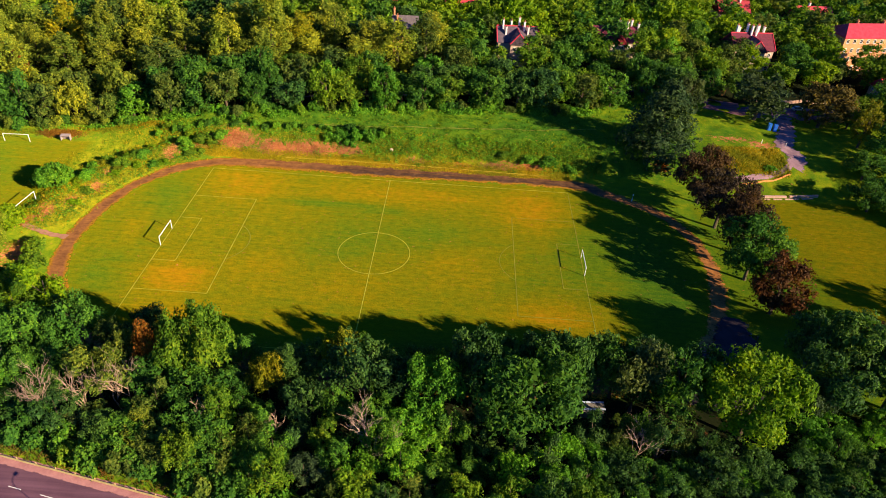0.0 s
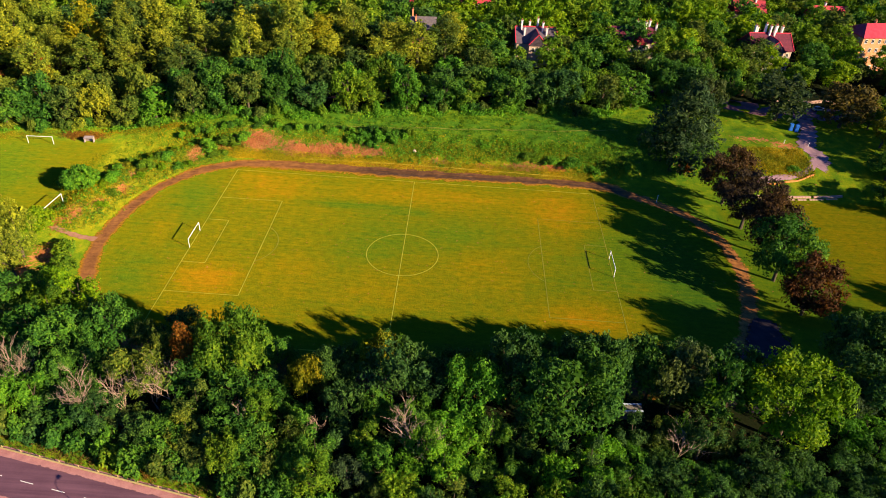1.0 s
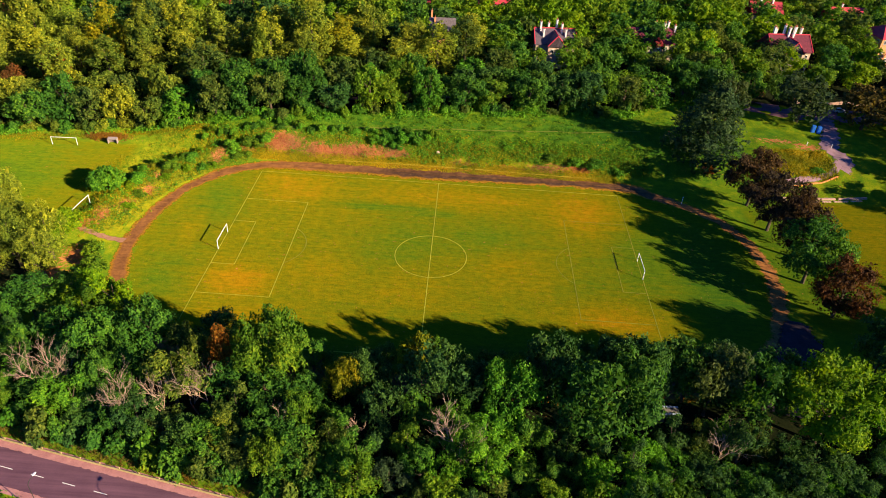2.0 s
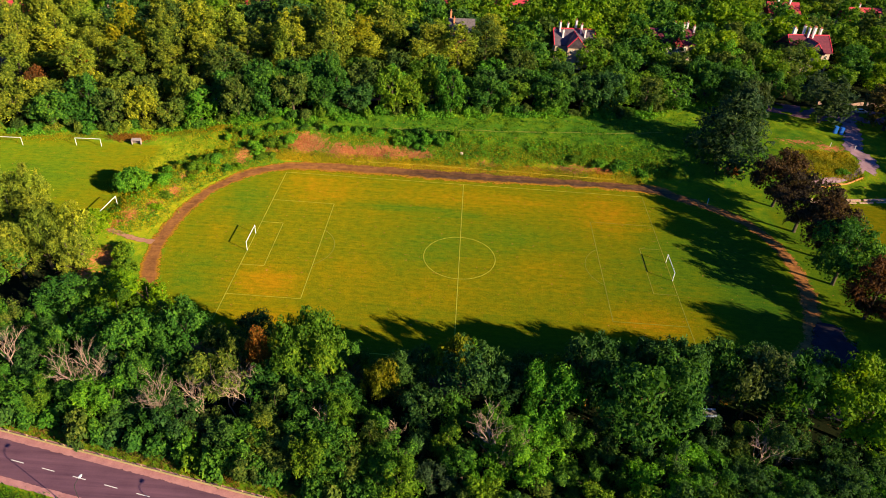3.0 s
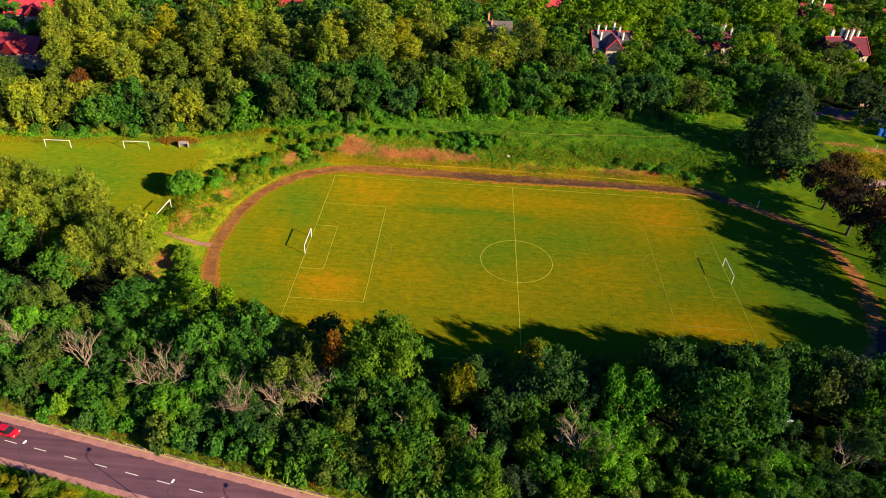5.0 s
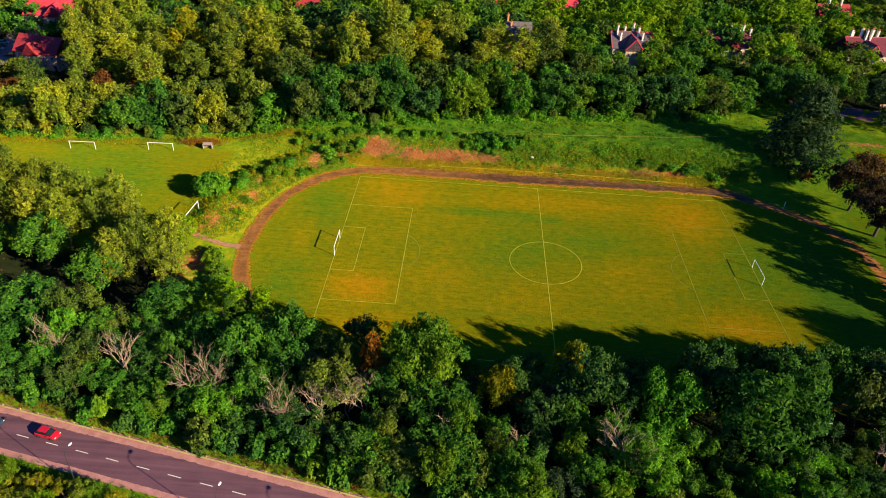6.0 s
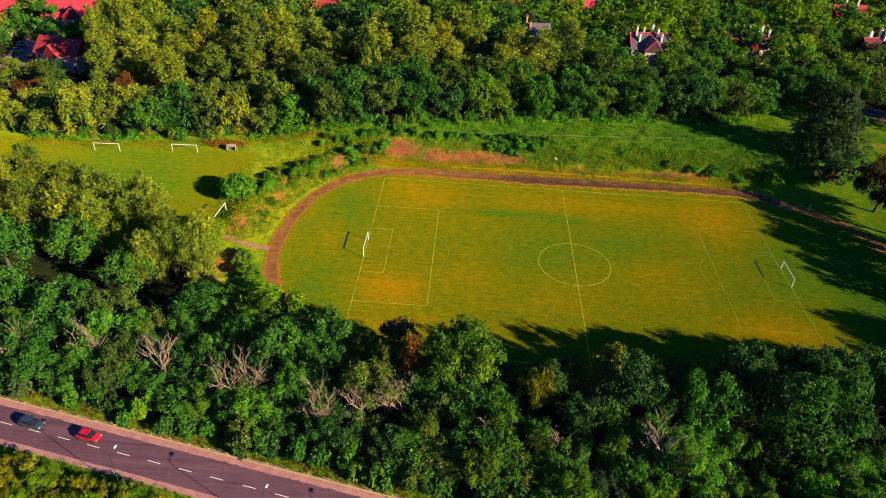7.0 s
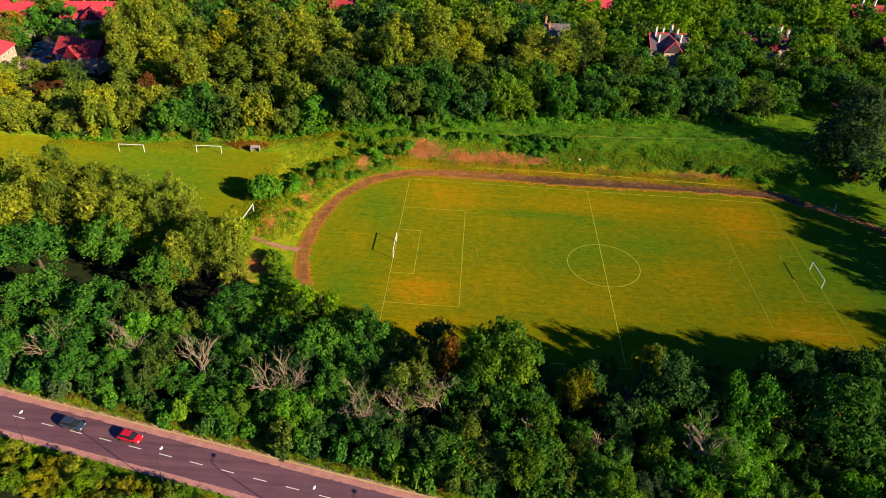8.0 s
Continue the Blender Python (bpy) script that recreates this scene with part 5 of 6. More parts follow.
def post(x, y, h, mat, label):
    g = tagged(new("marker_post"), label, "post")
    g.matrix_world = pose(x, y, float(land(x, y)))
    bm = bmesh.new()
    tube(bm, [(0, 0, -0.1), (0, 0, h)], [0.09, 0.08], 8)
    part("shaft", bm, mat, g)
    bm = bmesh.new()
    tube(bm, [(0, 0, h), (0, 0, h + 0.08)], [0.12, 0.05], 8)
    part("cap", bm, mat, g)


post(68.5, 33.5, 2.2, WHITE, "white wooden post beside the shaded track")
post(114, 66, 1.3, WHITE, "short white post beside the gravel path")
post(121.5, 65.5, 1.3, WHITE, "short white post beside the gravel path")
BLUE = plain("blue_plastic", (0.01, 0.12, 0.55), (0.03, 0.22, 0.75), 2.0, 0.5)


def toilet(x, y, turn):
    g = tagged(new("portable_toilet"), "bright blue plastic portable toilet cabin", "portable toilet", "blue cabins by the path")
    g.matrix_world = pose(x, y, float(land(x, y)), 0, 0, turn)
    for nm, sx, sy, sz, px, py, pz in (("cabin", 1.1, 1.1, 2.1, 0, 0, 1.1), ("roof", 1.2, 1.2, 0.16, 0, 0, 2.22), ("door", 0.75, 0.05, 1.85, 0, -0.565, 1.05), ("base", 1.2, 1.2, 0.12, 0, 0, 0.06), ("handle", 0.05, 0.06, 0.2, 0.28, -0.61, 1.1)):
        bm = bmesh.new()
        box(bm, sx, sy, sz, pose(px, py, pz), 0.04 if sx > 0.3 else 0.01)
        part(nm, bm, {"handle": STEEL}.get(nm, BLUE), g)


toilet(120.2, 77.3, -10)
toilet(122.0, 77.0, -10)


def boulder(x, y, r):
    bm = bmesh.new()
    bmesh.ops.create_icosphere(bm, subdivisions=3, radius=r)
    for v in bm.verts:
        v.co *= 1 + 0.25 * noise.noise(v.co * 1.7)
        v.co.z *= 0.75
    o = part("boulder", bm, STONE)
    o.matrix_world = pose(x, y, float(land(x, y)) + r * 0.35)
    tagged(o, "pale yellowish boulder lying on the bank", "boulder")


boulder(-1.2, 49.6, 0.6)

# ---- houses ----
ROOF_RED = plain("red_roof_tiles", (0.20, 0.016, 0.026), (0.42, 0.040, 0.055), 1.2, 0.75, depth=0.04)
ROOF_PINK = plain("bright_red_roof_tiles", (0.38, 0.022, 0.045), (0.62, 0.055, 0.085), 0.8, 0.75, depth=0.04)
ROOF_MAROON = plain("dark_maroon_roof_tiles", (0.075, 0.010, 0.024), (0.17, 0.022, 0.045), 1.2, 0.75, depth=0.04)
ROOF_SLATE = plain("purple_grey_slates", (0.060, 0.042, 0.060), (0.13, 0.095, 0.12), 1.2, 0.7, depth=0.04)
RED_TRIM = plain("red_ridge_tiles", (0.46, 0.02, 0.045), (0.62, 0.04, 0.07), 2.0, 0.7)
ROOF_GREY = plain("grey_roof_slates", (0.08, 0.065, 0.075), (0.17, 0.14, 0.15), 1.2, 0.7, depth=0.04)
WALL_CREAM = plain("cream_render", (0.36, 0.25, 0.20), (0.54, 0.40, 0.32), 0.6, 0.9)
WALL_OCHRE = plain("ochre_render", (0.55, 0.21, 0.09), (0.74, 0.34, 0.16), 0.5, 0.9)
CHIMNEY = plain("white_chimney", (0.60, 0.54, 0.52), (0.78, 0.72, 0.70), 1.5, 0.9)
CHIMNEY_RED = plain("brick_chimney", (0.35, 0.10, 0.06), (0.55, 0.2, 0.1), 1.5, 0.9)


def gable_roof(bm, length, depth, z, rise, over=0.5, hip=0.0):
    """A roof with its ridge along x, hipped by so much at the ends, with thickness."""
    a, b = length / 2 + over, depth / 2 + over
    for dz, flip in ((0.0, False), (-0.25, True)):
        e = [bm.verts.new((sx * a, sy * b, z + dz)) for sx, sy in ((-1, -1), (1, -1), (1, 1), (-1, 1))]
        r = [bm.verts.new((-a + hip, 0, z + rise + dz)), bm.verts.new((a - hip, 0, z + rise + dz))]
        for f in ((e[0], e[1], r[1], r[0]), (e[2], e[3], r[0], r[1]), (e[1], e[2], r[1]), (e[3], e[0], r[0])):
            bm.faces.new(f[::-1] if flip else f)
        if not flip:
            top = e
    for k in range(4):
        bm.faces.new((top[k], e[k], e[(k + 1) % 4], top[(k + 1) % 4]))
    bmesh.ops.recalc_face_normals(bm, faces=bm.faces)


def window(g, x, y, z, turn, w=1.1, h=1.5):
    bm = bmesh.new()
    for sx, sz, px, pz in ((w, 0.1, 0, h / 2), (w, 0.1, 0, -h / 2), (0.1, h, -w / 2, 0), (0.1, h, w / 2, 0), (0.07, h, 0, 0)):
        box(bm, sx, 0.14, sz, pose(px, 0, pz))
    fr = part("window", bm, WHITE, g)
    fr.location, fr.rotation_euler = (x, y, z), (0, 0, radians(turn))
    bm = bmesh.new()
    box(bm, w - 0.1, 0.04, h - 0.1)
    part("pane", bm, GLASS, fr)
    bm = bmesh.new()
    box(bm, w + 0.2, 0.26, 0.08, pose(0, -0.06, -h / 2 - 0.08))
    part("sill", bm, STONE, fr)


def house(x, y, turn, length, depth, eaves, rise, wall, roof, label, chimneys=(), cross=0.0, hip=0.0, storeys=2, chim=None, category="house", gable_mat=None, trim=None):
    """Walls with windows on all floors, a ridge roof, perhaps a cross gable to the front, and chimneys."""
    g = tagged(new("house"), label, category, "houses beyond the woods")
    g.matrix_world = pose(x, y, float(land(x, y)) - 0.1, 0, 0, turn)
    bm = bmesh.new()
    box(bm, length, depth, eaves, pose(0, 0, eaves / 2))
    if not hip:
        for sx in (-1, 1):
            vs = [bm.verts.new((sx * (length / 2 - 0.01), py, pz)) for py, pz in ((-depth / 2, eaves - 0.01), (depth / 2, eaves - 0.01), (0, eaves + rise - 0.3))]
            bm.faces.new(vs)
    part("wall", bm, wall, g)
    bm = bmesh.new()
    gable_roof(bm, length, depth, eaves, rise, 0.5, hip)
    part("roof", bm, roof, g)
    if trim:
        a, b = length / 2 + 0.5, depth / 2 + 0.5
        bm = bmesh.new()
        tube(bm, [(-a + hip, 0, eaves + rise + 0.05), (a - hip, 0, eaves + rise + 0.05)], [0.22, 0.22], 6)
        part("ridge_tiles", bm, trim, g, "bright red ridge tiles")
        for sx in (-1, 1):
            bm = bmesh.new()
            for sy in (-1, 1):
                tube(bm, [(sx * a, sy * b, eaves + 0.05), (sx * (a - hip), 0, eaves + rise + 0.05)], [0.2, 0.2], 6)
            part("verge_tiles", bm, trim, g, "bright red verge tiles")
        if cross:
            y1 = -depth / 2 - 2.55
            bm = bmesh.new()
            tube(bm, [(0, y1, eaves + rise * 0.85 + 0.08), (0, 0, eaves + rise * 0.85 + 0.08)], [0.22, 0.22], 6)
            for sx in (-1, 1):
                tube(bm, [(sx * (cross / 2 + 0.45), y1, eaves + 0.06), (0, y1, eaves + rise * 0.85 + 0.06)], [0.2, 0.2], 6)
            part("gable_trim", bm, trim, g, "bright red gable tiles")
    if cross:
        bm = bmesh.new()
        box(bm, cross, 2.0, eaves, pose(0, -depth / 2 - 0.9, eaves / 2))
        vs = [bm.verts.new((px, -depth / 2 - 1.88, pz)) for px, pz in ((-cross / 2, eaves - 0.01), (cross / 2, eaves - 0.01), (0, eaves + rise * 0.85 - 0.3))]
        bm.faces.new(vs)
        part("front_gable", bm, wall, g)
        bm = bmesh.new()
        gable_roof(bm, depth / 2 + 2.2, cross, eaves + 0.02, rise * 0.85, 0.45)
        o = part("gable_roof", bm, gable_mat or roof, g)
        o.rotation_euler, o.location = (0, 0, radians(90)), (0, -depth / 4 - 1.0, 0)
    floor_h = eaves / storeys
    for fl in range(storeys):
        z = (fl + 0.55) * floor_h
        n = max(2, int(length / 3))
        for k in range(n):
            px = -length / 2 + (k + 0.5) * length / n
            if not cross or abs(px) > cross / 2 + 0.6:
                window(g, px, -depth / 2 - 0.03, z, 0)
        if cross:
            window(g, -cross / 4, -depth / 2 - 1.93, z, 0)
            window(g, cross / 4, -depth / 2 - 1.93, z, 0)
        for k in range(max(1, int(depth / 3.5))):
            py = -depth / 2 + (k + 0.5) * depth / max(1, int(depth / 3.5))
            window(g, length / 2 + 0.03, py, z, 90)
            window(g, -length / 2 - 0.03, py, z, -90)
    bm = bmesh.new()
    box(bm, 1.0, 0.12, 2.1, pose(length / 2 - 1.2, -depth / 2 - 0.05, 1.05), 0.02)
    part("door", bm, DARK, g)
    for cx, cy, h in chimneys:
        bm = bmesh.new()
        base = eaves + rise * (1 - abs(cy) / (depth / 2 + 0.5)) - 0.6
        box(bm, 0.62, 1.0, h + 0.6, pose(cx, cy, base + (h + 0.6) / 2), 0.04)
        box(bm, 0.8, 1.2, 0.2, pose(cx, cy, base + h + 0.5), 0.03)
        c = part("chimney", bm, chim or CHIMNEY, g)
        for s in (-0.35, 0.35):
            bm = bmesh.new()
            tube(bm, [(cx, cy + s, base + h + 0.6), (cx, cy + s, base + h + 1.25)], [0.17, 0.13], 8)
            part("chimney_pot", bm, CHIMNEY_RED, c)


house(-4.5, 127, 4, 9, 8, 11, 3.6, WALL_OCHRE, ROOF_GREY, "house with grey slate roof and an ochre chimney gable", [(-4.2, 0.4, 2.6), (-3.0, -1.6, 1.6)], chim=WALL_OCHRE)
house(38, 127, 6, 15, 10, 8.8, 4.6, WALL_CREAM, ROOF_SLATE, "large house with dark slate roof, red ridges and white chimneys", [(-5.6, -0.6, 3.0), (-4.6, -2.6, 2.6), (-2.2, 1.4, 2.8), (0.6, 0.4, 3.4), (2.4, -1.2, 3.0), (3.8, -2.4, 2.4)], cross=6, trim=RED_TRIM)
house(77, 137, 6, 20, 10, 8.6, 4.6, WALL_CREAM, ROOF_MAROON, "large house with dark maroon tiled roof and white chimneys", [(1.4, 1.0, 2.8), (4.4, -0.6, 2.6), (6.2, 0.6, 2.8), (8.6, -0.8, 2.0)], cross=6, gable_mat=ROOF_RED)
house(130, 138, 8, 16, 11, 8.6, 5.0, WALL_CREAM, ROOF_MAROON, "house with timbered cream gable, maroon roof and tall chimneys", [(-5.8, 1.0, 3.4), (-4.6, 1.8, 3.2), (-2.0, 0.6, 3.8), (-0.6, -0.6, 3.4), (1.4, -0.6, 3.6), (2.6, 0.8, 3.4), (5.0, 0.8, 3.0)], cross=7, gable_mat=ROOF_SLATE, trim=RED_TRIM)
house(181, 150, 12, 30, 13, 14, 3.6, WALL_OCHRE, ROOF_PINK, "long ochre apartment block with red roof", [(-6, 1, 1.2), (6, 1, 1.2)], hip=5, storeys=4, category="apartment block", chim=CHIMNEY_RED)
house(137, 186, 6, 14, 10, 10, 4.4, WALL_CREAM, ROOF_RED, "house with dark red roof among trees", [(-2, 0.5, 2.6), (3, -0.5, 2.6)], cross=5)
house(175, 190, 6, 16, 10, 8.4, 4.4, WALL_CREAM, ROOF_PINK, "house with pinkish red roof among trees", [(-2, 0.5, 1.6)])
house(176, 112, 10, 12, 9, 5, 3.4, WALL_CREAM, ROOF_PINK, "low house with pinkish roof beside the street", [(2, 0.5, 1.4)], chim=CHIMNEY_RED)
house(-178, 104, -10, 17, 10, 6.2, 4.8, WALL_CREAM, ROOF_RED, "house with bright red tiled roof beside a courtyard", [(-2, 0.8, 2.0)], cross=5, chim=CHIMNEY_RED)
house(-210, 91, 8, 22, 11, 9.5, 4.0, WALL_CREAM, ROOF_PINK, "large cream house with bright red hipped roof", [(3, 0.8, 1.4)], hip=4, storeys=3, chim=CHIMNEY_RED)
house(-190, 140, 10, 24, 12, 9, 5.0, WALL_CREAM, ROOF_PINK, "large house with bright red gabled roof", [(-4, 0.8, 1.6), (5, 1, 1.6)], cross=8, chim=CHIMNEY_RED)
house(-222, 136, 10, 16, 11, 9, 4.4, WALL_CREAM, ROOF_PINK, "cream house with red roof at a street", [(2, 0.8, 1.6)], chim=CHIMNEY_RED)
for i, x in enumerate(range(-170, 12, 36)):
    house(x + 6, 172 + 6 * (i % 2), 5, 15, 10, 8.5, 4.4, WALL_CREAM, ROOF_PINK if i % 2 else ROOF_RED, "house with red roof deep in the trees", [(-3, 0.5, 2.0), (3, -0.5, 2.0)], chim=CHIMNEY_RED)
ribbon("courtyard", [(-204, 96), (-206, 106), (-208, 118), (-211, 132), (-216, 150)], [(-184, 98), (-188, 108), (-196, 118), (-201, 132), (-205, 150)], GREY_PATH, 0.05, "shaded grey courtyard with parked cars", "courtyard")
for i, (x, y, t) in enumerate([(-203, 112, 20), (-204, 115.5, 20), (-205, 119, 20), (-206, 122.5, 20), (-196, 110, 190)]):
    car(pose(x, y, float(land(x, y)) + 0.05, 0, 0, t), (BLACKP, SILVER, NAVY, SILVER, BLACKP)[i], ("black", "silver", "dark blue", "silver", "black")[i] + " car parked in the shaded courtyard", 4.2, False, "cars parked in the courtyard")
for i, (x, dx, t) in enumerate([(128, 0, 5), (136.5, 1, 8), (148, -1, 5), (158, 0, 6), (-84, 2, 12), (-60, 2, 10)]):
    y = 94.5 + dx if x > 100 else far_edge(x) + 17.5 + dx
    car(pose(x, y, float(land(x, y)) + 0.06, 0, 0, t), (SILVER, SILVER, BLACKP, SILVER, SILVER, NAVY)[i], ("silver", "silver", "black", "silver", "silver", "dark blue")[i] + " car parked along the back street", 4.2, False, "cars along the back street")

# ---- grass and scrub on banks and verges, too many blades to count ----


def tufts(name, n, where, leaf, size, tall, label, seed, per=5):
    """Upright blades in tufts scattered by where(x, y), a chance from 0 to 1."""
    r = np.random.default_rng(seed)
    x0, x1, y0, y1, chance = where
    px, py = r.uniform(x0, x1, n * 12), r.uniform(y0, y1, n * 12)
    keep = r.random(len(px)) < chance(px, py)
    px, py = px[keep][:n], py[keep][:n]
    k = np.repeat(np.arange(len(px)), per)
    x, y = px[k] + r.normal(0, size, len(k)), py[k] + r.normal(0, size, len(k))
    z = land(x, y)
    a = r.uniform(0, 6.283, len(k))
    h, w = tall * r.uniform(0.5, 1.3, len(k)), size * r.uniform(0.25, 0.5, len(k))
    lean = r.normal(0, 0.35, (len(k), 2)) * h[:, None]
    dx, dy = np.cos(a) * w, np.sin(a) * w
    base = np.stack([x, y, z - 0.05], 1)
    side = np.stack([dx, dy, 0 * dx], 1)
    tip = base + np.stack([lean[:, 0], lean[:, 1], h], 1)
    v = np.stack([base - side * 1.2, base + side * 1.2, tip], 1)
    tagged(new(name, cloud_mesh(name, v, 3, LEAF[leaf])), label, "grass", kind="stuff")


def weeds(name, n, where, leaf, size, tall, label, seed, flat=0.4):
    """Loose leaves and stalks that look up at the sky, up to so high over the ground."""
    r = np.random.default_rng(seed)
    x0, x1, y0, y1, chance = where
    x, y = r.uniform(x0, x1, n * 12), r.uniform(y0, y1, n * 12)
    keep = r.random(len(x)) < chance(x, y)
    x, y = x[keep][:n], y[keep][:n]
    hump = 0.5 + 0.5 * np.sin(x * 1.9 + 1.7 * np.sin(y * 1.3)) * np.sin(y * 2.3 + 1.2 * np.sin(x * 1.1))
    p = np.stack([x, y, land(x, y) + tall * (0.15 + 0.6 * hump + 0.35 * r.random(len(x)))], 1)
    n_up = np.array((0.35, -0.35, 0.8)) + r.normal(0, 0.38, p.shape)
    tagged(new(name, cloud_mesh(name, leaves(r, p, n_up, size, flat), 3, LEAF[leaf])), label, "weeds", kind="stuff")


def mounds(name, n, where, leaf, spray, size, label, seed, per=16):
    """Low domes of leaves scattered on the ground."""
    r = np.random.default_rng(seed)
    x0, x1, y0, y1, chance = where
    px, py = r.uniform(x0, x1, n * 12), r.uniform(y0, y1, n * 12)
    keep = r.random(len(px)) < chance(px, py)
    px, py = px[keep][:n], py[keep][:n]
    k = np.repeat(np.arange(len(px)), per)
    rad = spray * r.uniform(0.5, 1.4, len(px))
    d = r.normal(size=(len(k), 3))
    d[:, 2] = np.abs(d[:, 2])
    d /= np.linalg.norm(d, axis=1)[:, None]
    p = np.stack([px[k], py[k], land(px[k], py[k])], 1) + d * rad[k][:, None] * np.array((1, 1, 0.8))
    tagged(new(name, cloud_mesh(name, leaves(r, p, d + r.normal(0, 0.4, d.shape), size), 3, LEAF[leaf])), label, "scrub", kind="stuff")


def on_bank(x, y):
    foot = 43.8 + 3 * ss(55, 72, x) - 4 * ss(92, 102, x)
    bare = np.clip(blobs(x, y, SOIL) * 1.5, 0, 0.88)
    far = np.interp(x, WOOD_EDGE[:, 0], WOOD_EDGE[:, 1])
    clump = 0.5 + 0.5 * np.sin(x * 0.45 + 2 * np.sin(y * 0.5)) * np.sin(y * 0.6 + 1.4 * np.sin(x * 0.31))
    return ss(0, 2, y - foot) * ss(-2, 1, far - y) * (1 - bare) * (0.25 + 0.75 * clump) * ss(-95, -70, x) * (1 - ss(98, 104, x) * (1 - ss(44, 47, y)))


def on_ridge(x, y):
    bare = np.clip(blobs(x, y, SOIL) * 1.5, 0, 1)
    return np.exp(-(fall_off(x, y, RIDGE) / 5.0) ** 2) * (1 - bare)


def ridge_soil(x, y):
    return np.clip(blobs(x, y, SOIL) * 1.3 - 0.35, 0, 1)


def inner_slope(x, y):
    side = np.interp(y, RIDGE[::-1, 1], RIDGE[::-1, 0])
    return ss(-1.5, 1.0, x - side) * (1 - ss(8.0, 10.0, fall_off(x, y, RIDGE))) * (1 - inside(x, y, offset(inner, wide + 0.4))) * (1 - 0.8 * ridge_soil(x, y))


def steep(x, y):
    foot = 43.8 + 3 * ss(55, 72, x) - 4 * ss(92, 102, x)
    return on_bank(x, y) * ss(1, 3, y - foot) * (1 - ss(9, 13, y - foot))


def along(off0, off1):
    return lambda x, y: ((y - road_y(x) > off0) & (y - road_y(x) < off1)).astype(float)


tufts("bank_grass", 1600, (-95, 76, 42, 84, on_bank), "meadow", 0.22, 0.45, "long green grass on the bank", 301)
tufts("bank_grass", 1500, (98, 118, 49, 62, lambda x, y: np.ones(np.shape(x)) * 0.6), "straw", 0.25, 0.6, "long yellow grass beside the gravel path", 320)
tufts("bank_grass", 1500, (-95, 60, 42, 66, steep), "straw", 0.2, 0.4, "dry straw-coloured grass on the bank", 302)
tufts("ridge_grass", 1000, (-100, -50, -5, 56, on_ridge), "grass", 0.25, 0.5, "long rough grass on the low ridge", 303)
tufts("ridge_grass", 900, (-100, -50, -5, 56, on_ridge), "straw", 0.25, 0.4, "long yellowed grass on the low ridge", 304)
weeds("foot_grass", 22000, (-58, 52, 42.2, 47.2, lambda x, y: 0.6 * ss(42.0, 43.4, y + 0.5 * np.sin(x * 0.7 + np.sin(x * 0.23)))), "straw", 0.22, 0.2, "yellow grass strip along the track", 335)
tufts("foot_grass", 2500, (-60, 52, 43.0, 46.4, lambda x, y: np.ones(np.shape(x)) * 0.5), "straw", 0.22, 0.4, "yellow grass strip along the track", 305)
mounds("bank_scrub", 700, (-70, 60, 44, 60, steep), "bright", 0.85, 0.24, "low green scrub on the bank", 306)
mounds("bank_scrub", 420, (18, 62, 47, 55, steep), "fresh", 0.8, 0.24, "fresh green scrub on the bank", 350)
mounds("bank_scrub", 260, (-30, 70, 52, 72, on_bank), "grass", 0.7, 0.22, "low yellow-green clumps on top of the bank", 351)
weeds("bank_weeds", 20000, (-70, 62, 44, 52.5, steep), "hay", 0.22, 0.5, "tall yellow-green weeds on the bank", 330)
weeds("bank_weeds", 3600, (-70, 66, 48, 56, steep), "bright", 0.26, 0.7, "tall green weeds on the bank", 331)
weeds("bank_weeds", 9000, (-70, 78, 52, 80, on_bank), "grass", 0.22, 0.35, "long green grass on top of the bank", 333)
weeds("withered_weeds", 7000, (-70, 62, 44, 56, lambda x, y: np.clip(blobs(x, y, SOIL) * 1.3 - 0.45, 0, 1)), "withered", 0.34, 0.22, "withered reddish stalks over bare earth", 332, 0.16)
mounds("ridge_scrub", 150, (-95, -50, 2, 54, on_ridge), "bright", 0.6, 0.26, "low green scrub on the ridge", 307)
mounds("ridge_scrub", 260, (-95, -50, 2, 54, on_ridge), "straw", 0.5, 0.26, "low yellow-green scrub on the ridge", 308)
tufts("ridge_grass", 500, (-100, -50, -5, 56, on_ridge), "straw", 0.25, 0.4, "yellowed dry grass on the low ridge", 321)
weeds("bank_weeds", 2600, (98, 118, 49.5, 62, lambda x, y: np.ones(np.shape(x)) * 0.6), "hay", 0.3, 0.7, "tall yellow grass above the curved path", 345)
weeds("ridge_weeds", 4500, (-92, -52, -4, 50, inner_slope), "hay", 0.22, 0.35, "lush yellow-green grass on the side of the low ridge", 340)
weeds("ridge_weeds", 2600, (-92, -56, -2, 50, inner_slope), "bright", 0.26, 0.6, "tall green weeds on the side of the low ridge", 341)
weeds("withered_weeds", 4200, (-96, -52, -24, 54, ridge_soil), "dry", 0.30, 0.2, "withered rusty stalks on the low ridge", 342, 0.16)
weeds("ridge_weeds", 2500, (-98, -52, -4, 54, on_ridge), "hay", 0.24, 0.35, "yellow grass on the low ridge", 346)
weeds("withered_weeds", 4500, (-96, -52, -8, 54, lambda x, y: np.clip(blobs(x, y, SOIL) * 2.0 - 0.4, 0, 1) * (1 - ridge_soil(x, y))), "dry", 0.30, 0.3, "rusty dry weeds on the low ridge", 343, 0.3)
weeds("field_edge_grass", 1600, (-97, -62, 18, 52, lambda x, y: 0.6 * ss(2, 5, fall_off(x, y, RIDGE)) * (x < -72 + 0.6 * (y - 36)) * (fall_off(x, y, RIDGE) < 18)), "hay", 0.22, 0.25, "yellow-green long grass beside the ridge", 344)
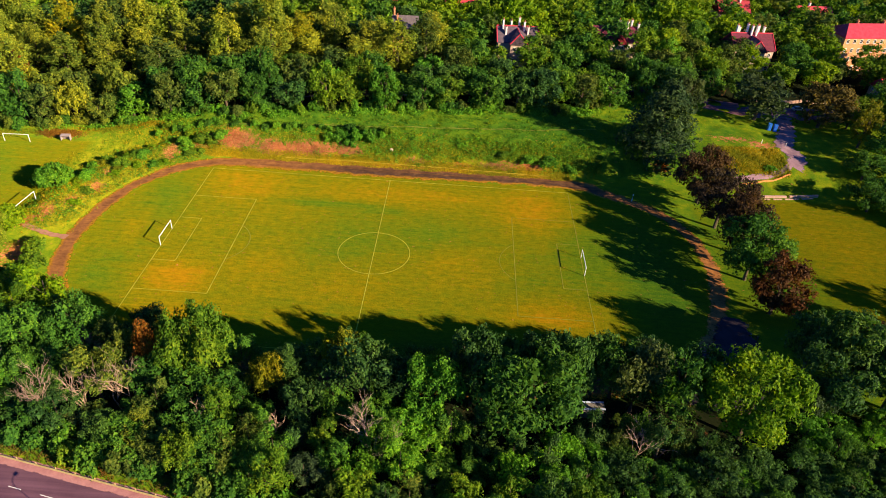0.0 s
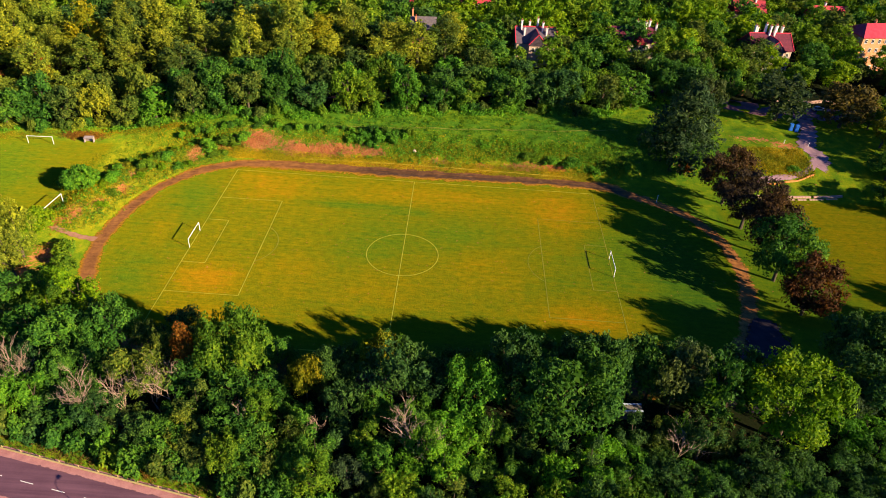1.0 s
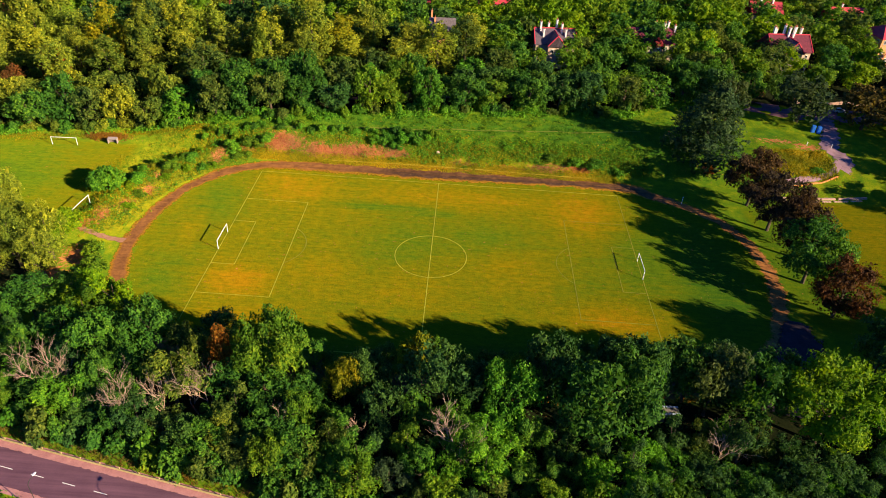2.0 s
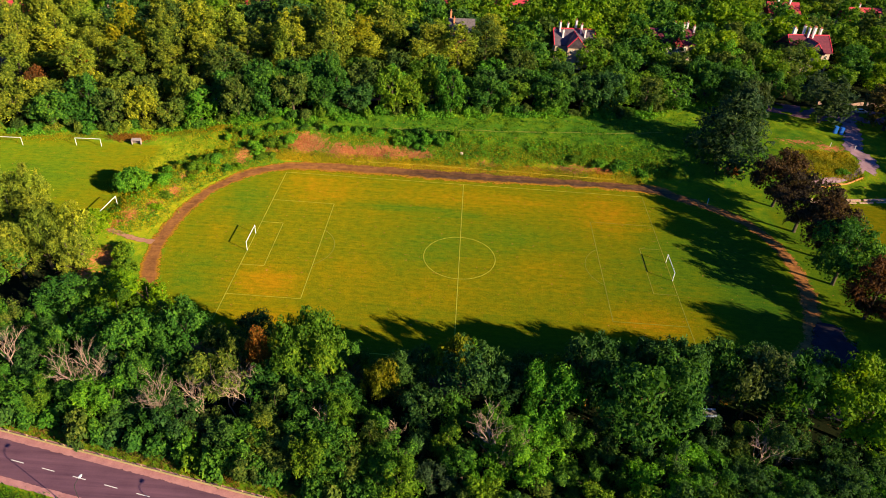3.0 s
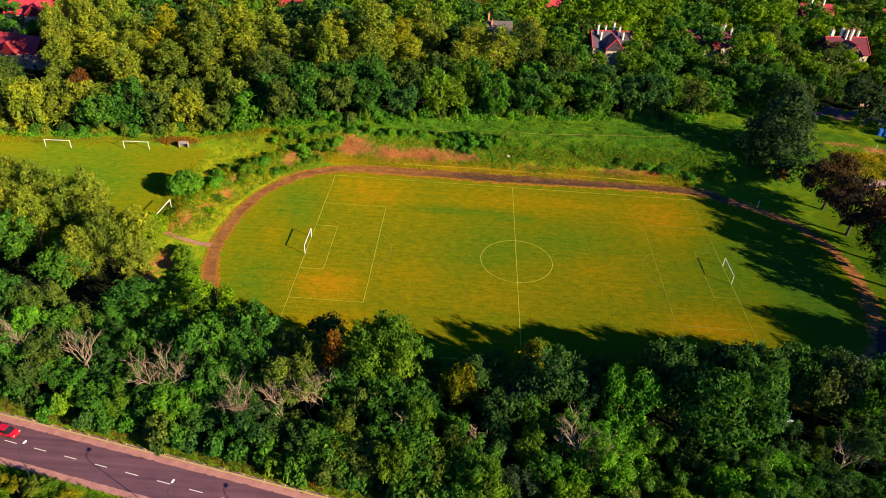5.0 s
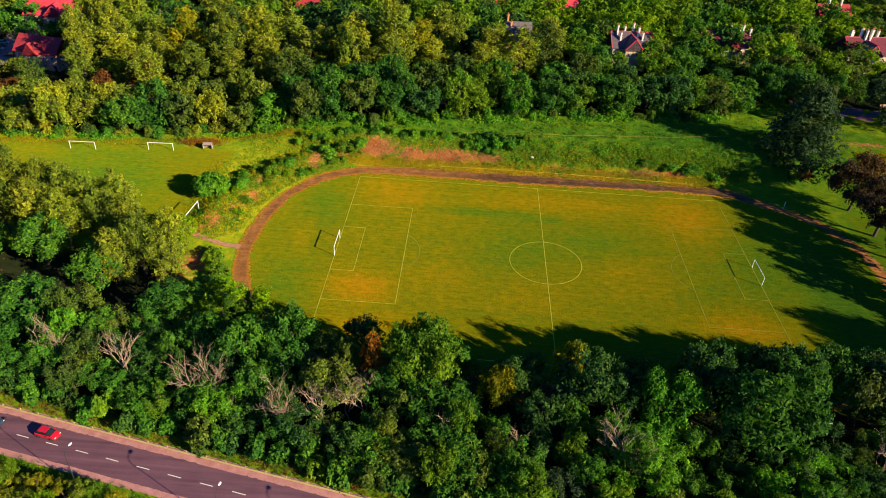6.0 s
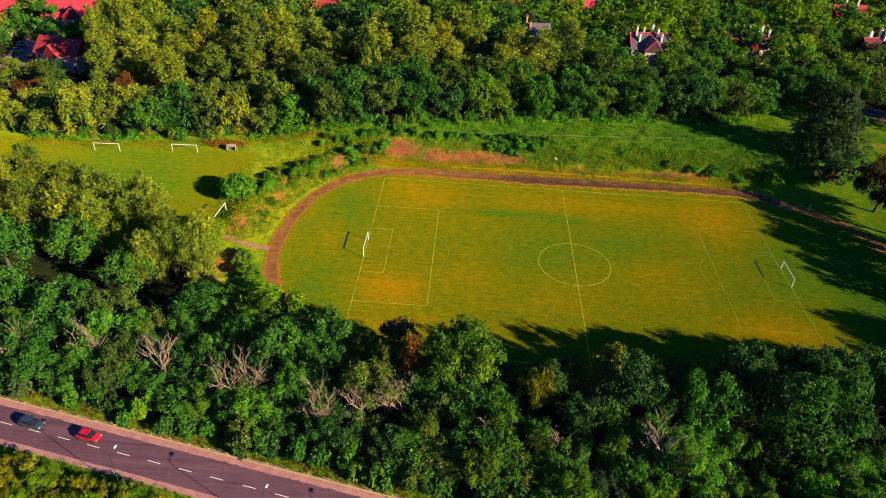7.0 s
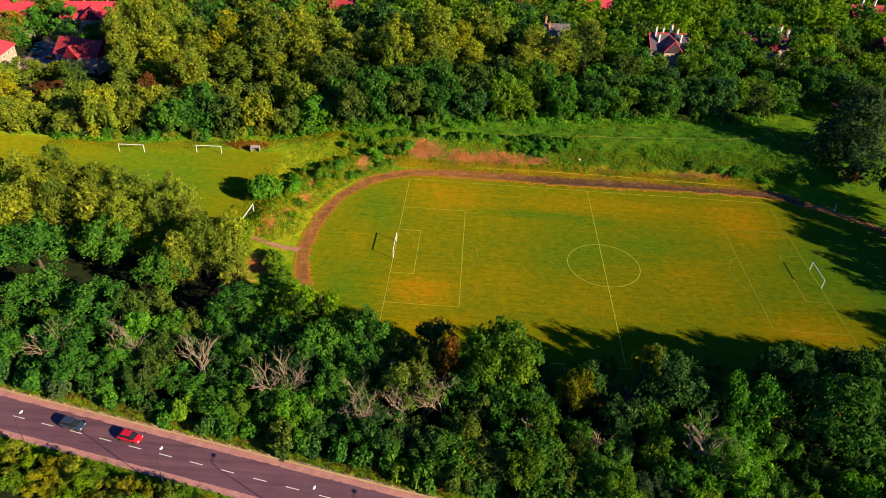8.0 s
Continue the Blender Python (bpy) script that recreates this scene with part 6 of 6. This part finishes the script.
mounds("verge_scrub", 1000, (-165, 60, -100, -30, along(5.6, 7.6)), "rust", 0.45, 0.16, "low rusty-brown scrub behind the guard rail", 309)
mounds("verge_scrub", 700, (-165, 60, -100, -30, along(7.4, 9.5)), "mid", 0.8, 0.26, "low green scrub behind the guard rail", 310)
tufts("verge_grass", 5000, (-165, 60, -100, -30, along(5.2, 7.6)), "rust", 0.16, 0.35, "dry rusty-brown grass along the guard rail", 311)
tufts("verge_grass", 2500, (-165, 60, -100, -30, along(4.9, 6.2)), "meadow", 0.16, 0.32, "green grass along the guard rail", 315)
tufts("wood_edge_grass", 2600, (-160, -72, 40, 62, lambda x, y: np.exp(-((y - np.interp(x, WOOD_EDGE[:, 0], WOOD_EDGE[:, 1]) + 2.5) / 2.2) ** 2)), "straw", 0.2, 0.3, "yellowed long grass along the edge of the small pitch", 316)
tufts("wood_edge_grass", 900, (-110, -94, 46, 53, lambda x, y: np.exp(-((x + 102) / 4) ** 2 - ((y - 50) / 1.6) ** 2)), "dry", 0.22, 0.5, "rusty dry grass heap beside the shelter", 317)
tufts("field_edge_grass", 700, (-97, -66, 20, 52, lambda x, y: 0.6 * ss(3, 7, fall_off(x, y, RIDGE)) * (x < -74 + 0.6 * (y - 36)) * (fall_off(x, y, RIDGE) < 16)), "grass", 0.2, 0.3, "long green rough grass beside the ridge", 319)
tufts("verge_grass", 2600, (-165, 20, -100, -50, along(-8, -4.0)), "meadow", 0.25, 0.4, "green grass on the near road verge", 312)
mounds("wood_floor_scrub", 1500, (-165, 125, -90, -34, lambda x, y: ((y - road_y(x) > 8) & (y < -40)).astype(float)), "dark", 1.1, 0.34, "dark undergrowth on the woodland floor", 313)
mounds("wood_edge_scrub", 1500, (-160, 90, 45, 100, lambda x, y: (np.abs(y - np.interp(x, WOOD_EDGE[:, 0], WOOD_EDGE[:, 1]) - 0.8) < 2.6) * np.clip(0.65 + 0.7 * np.sin(x * 0.33 + 1.5 * np.sin(x * 0.13)), 0, 1) * (0.7 + 0.3 * (x > -75))), "bright", 1.3, 0.40, "bright green bushes along the edge of the woods", 314)
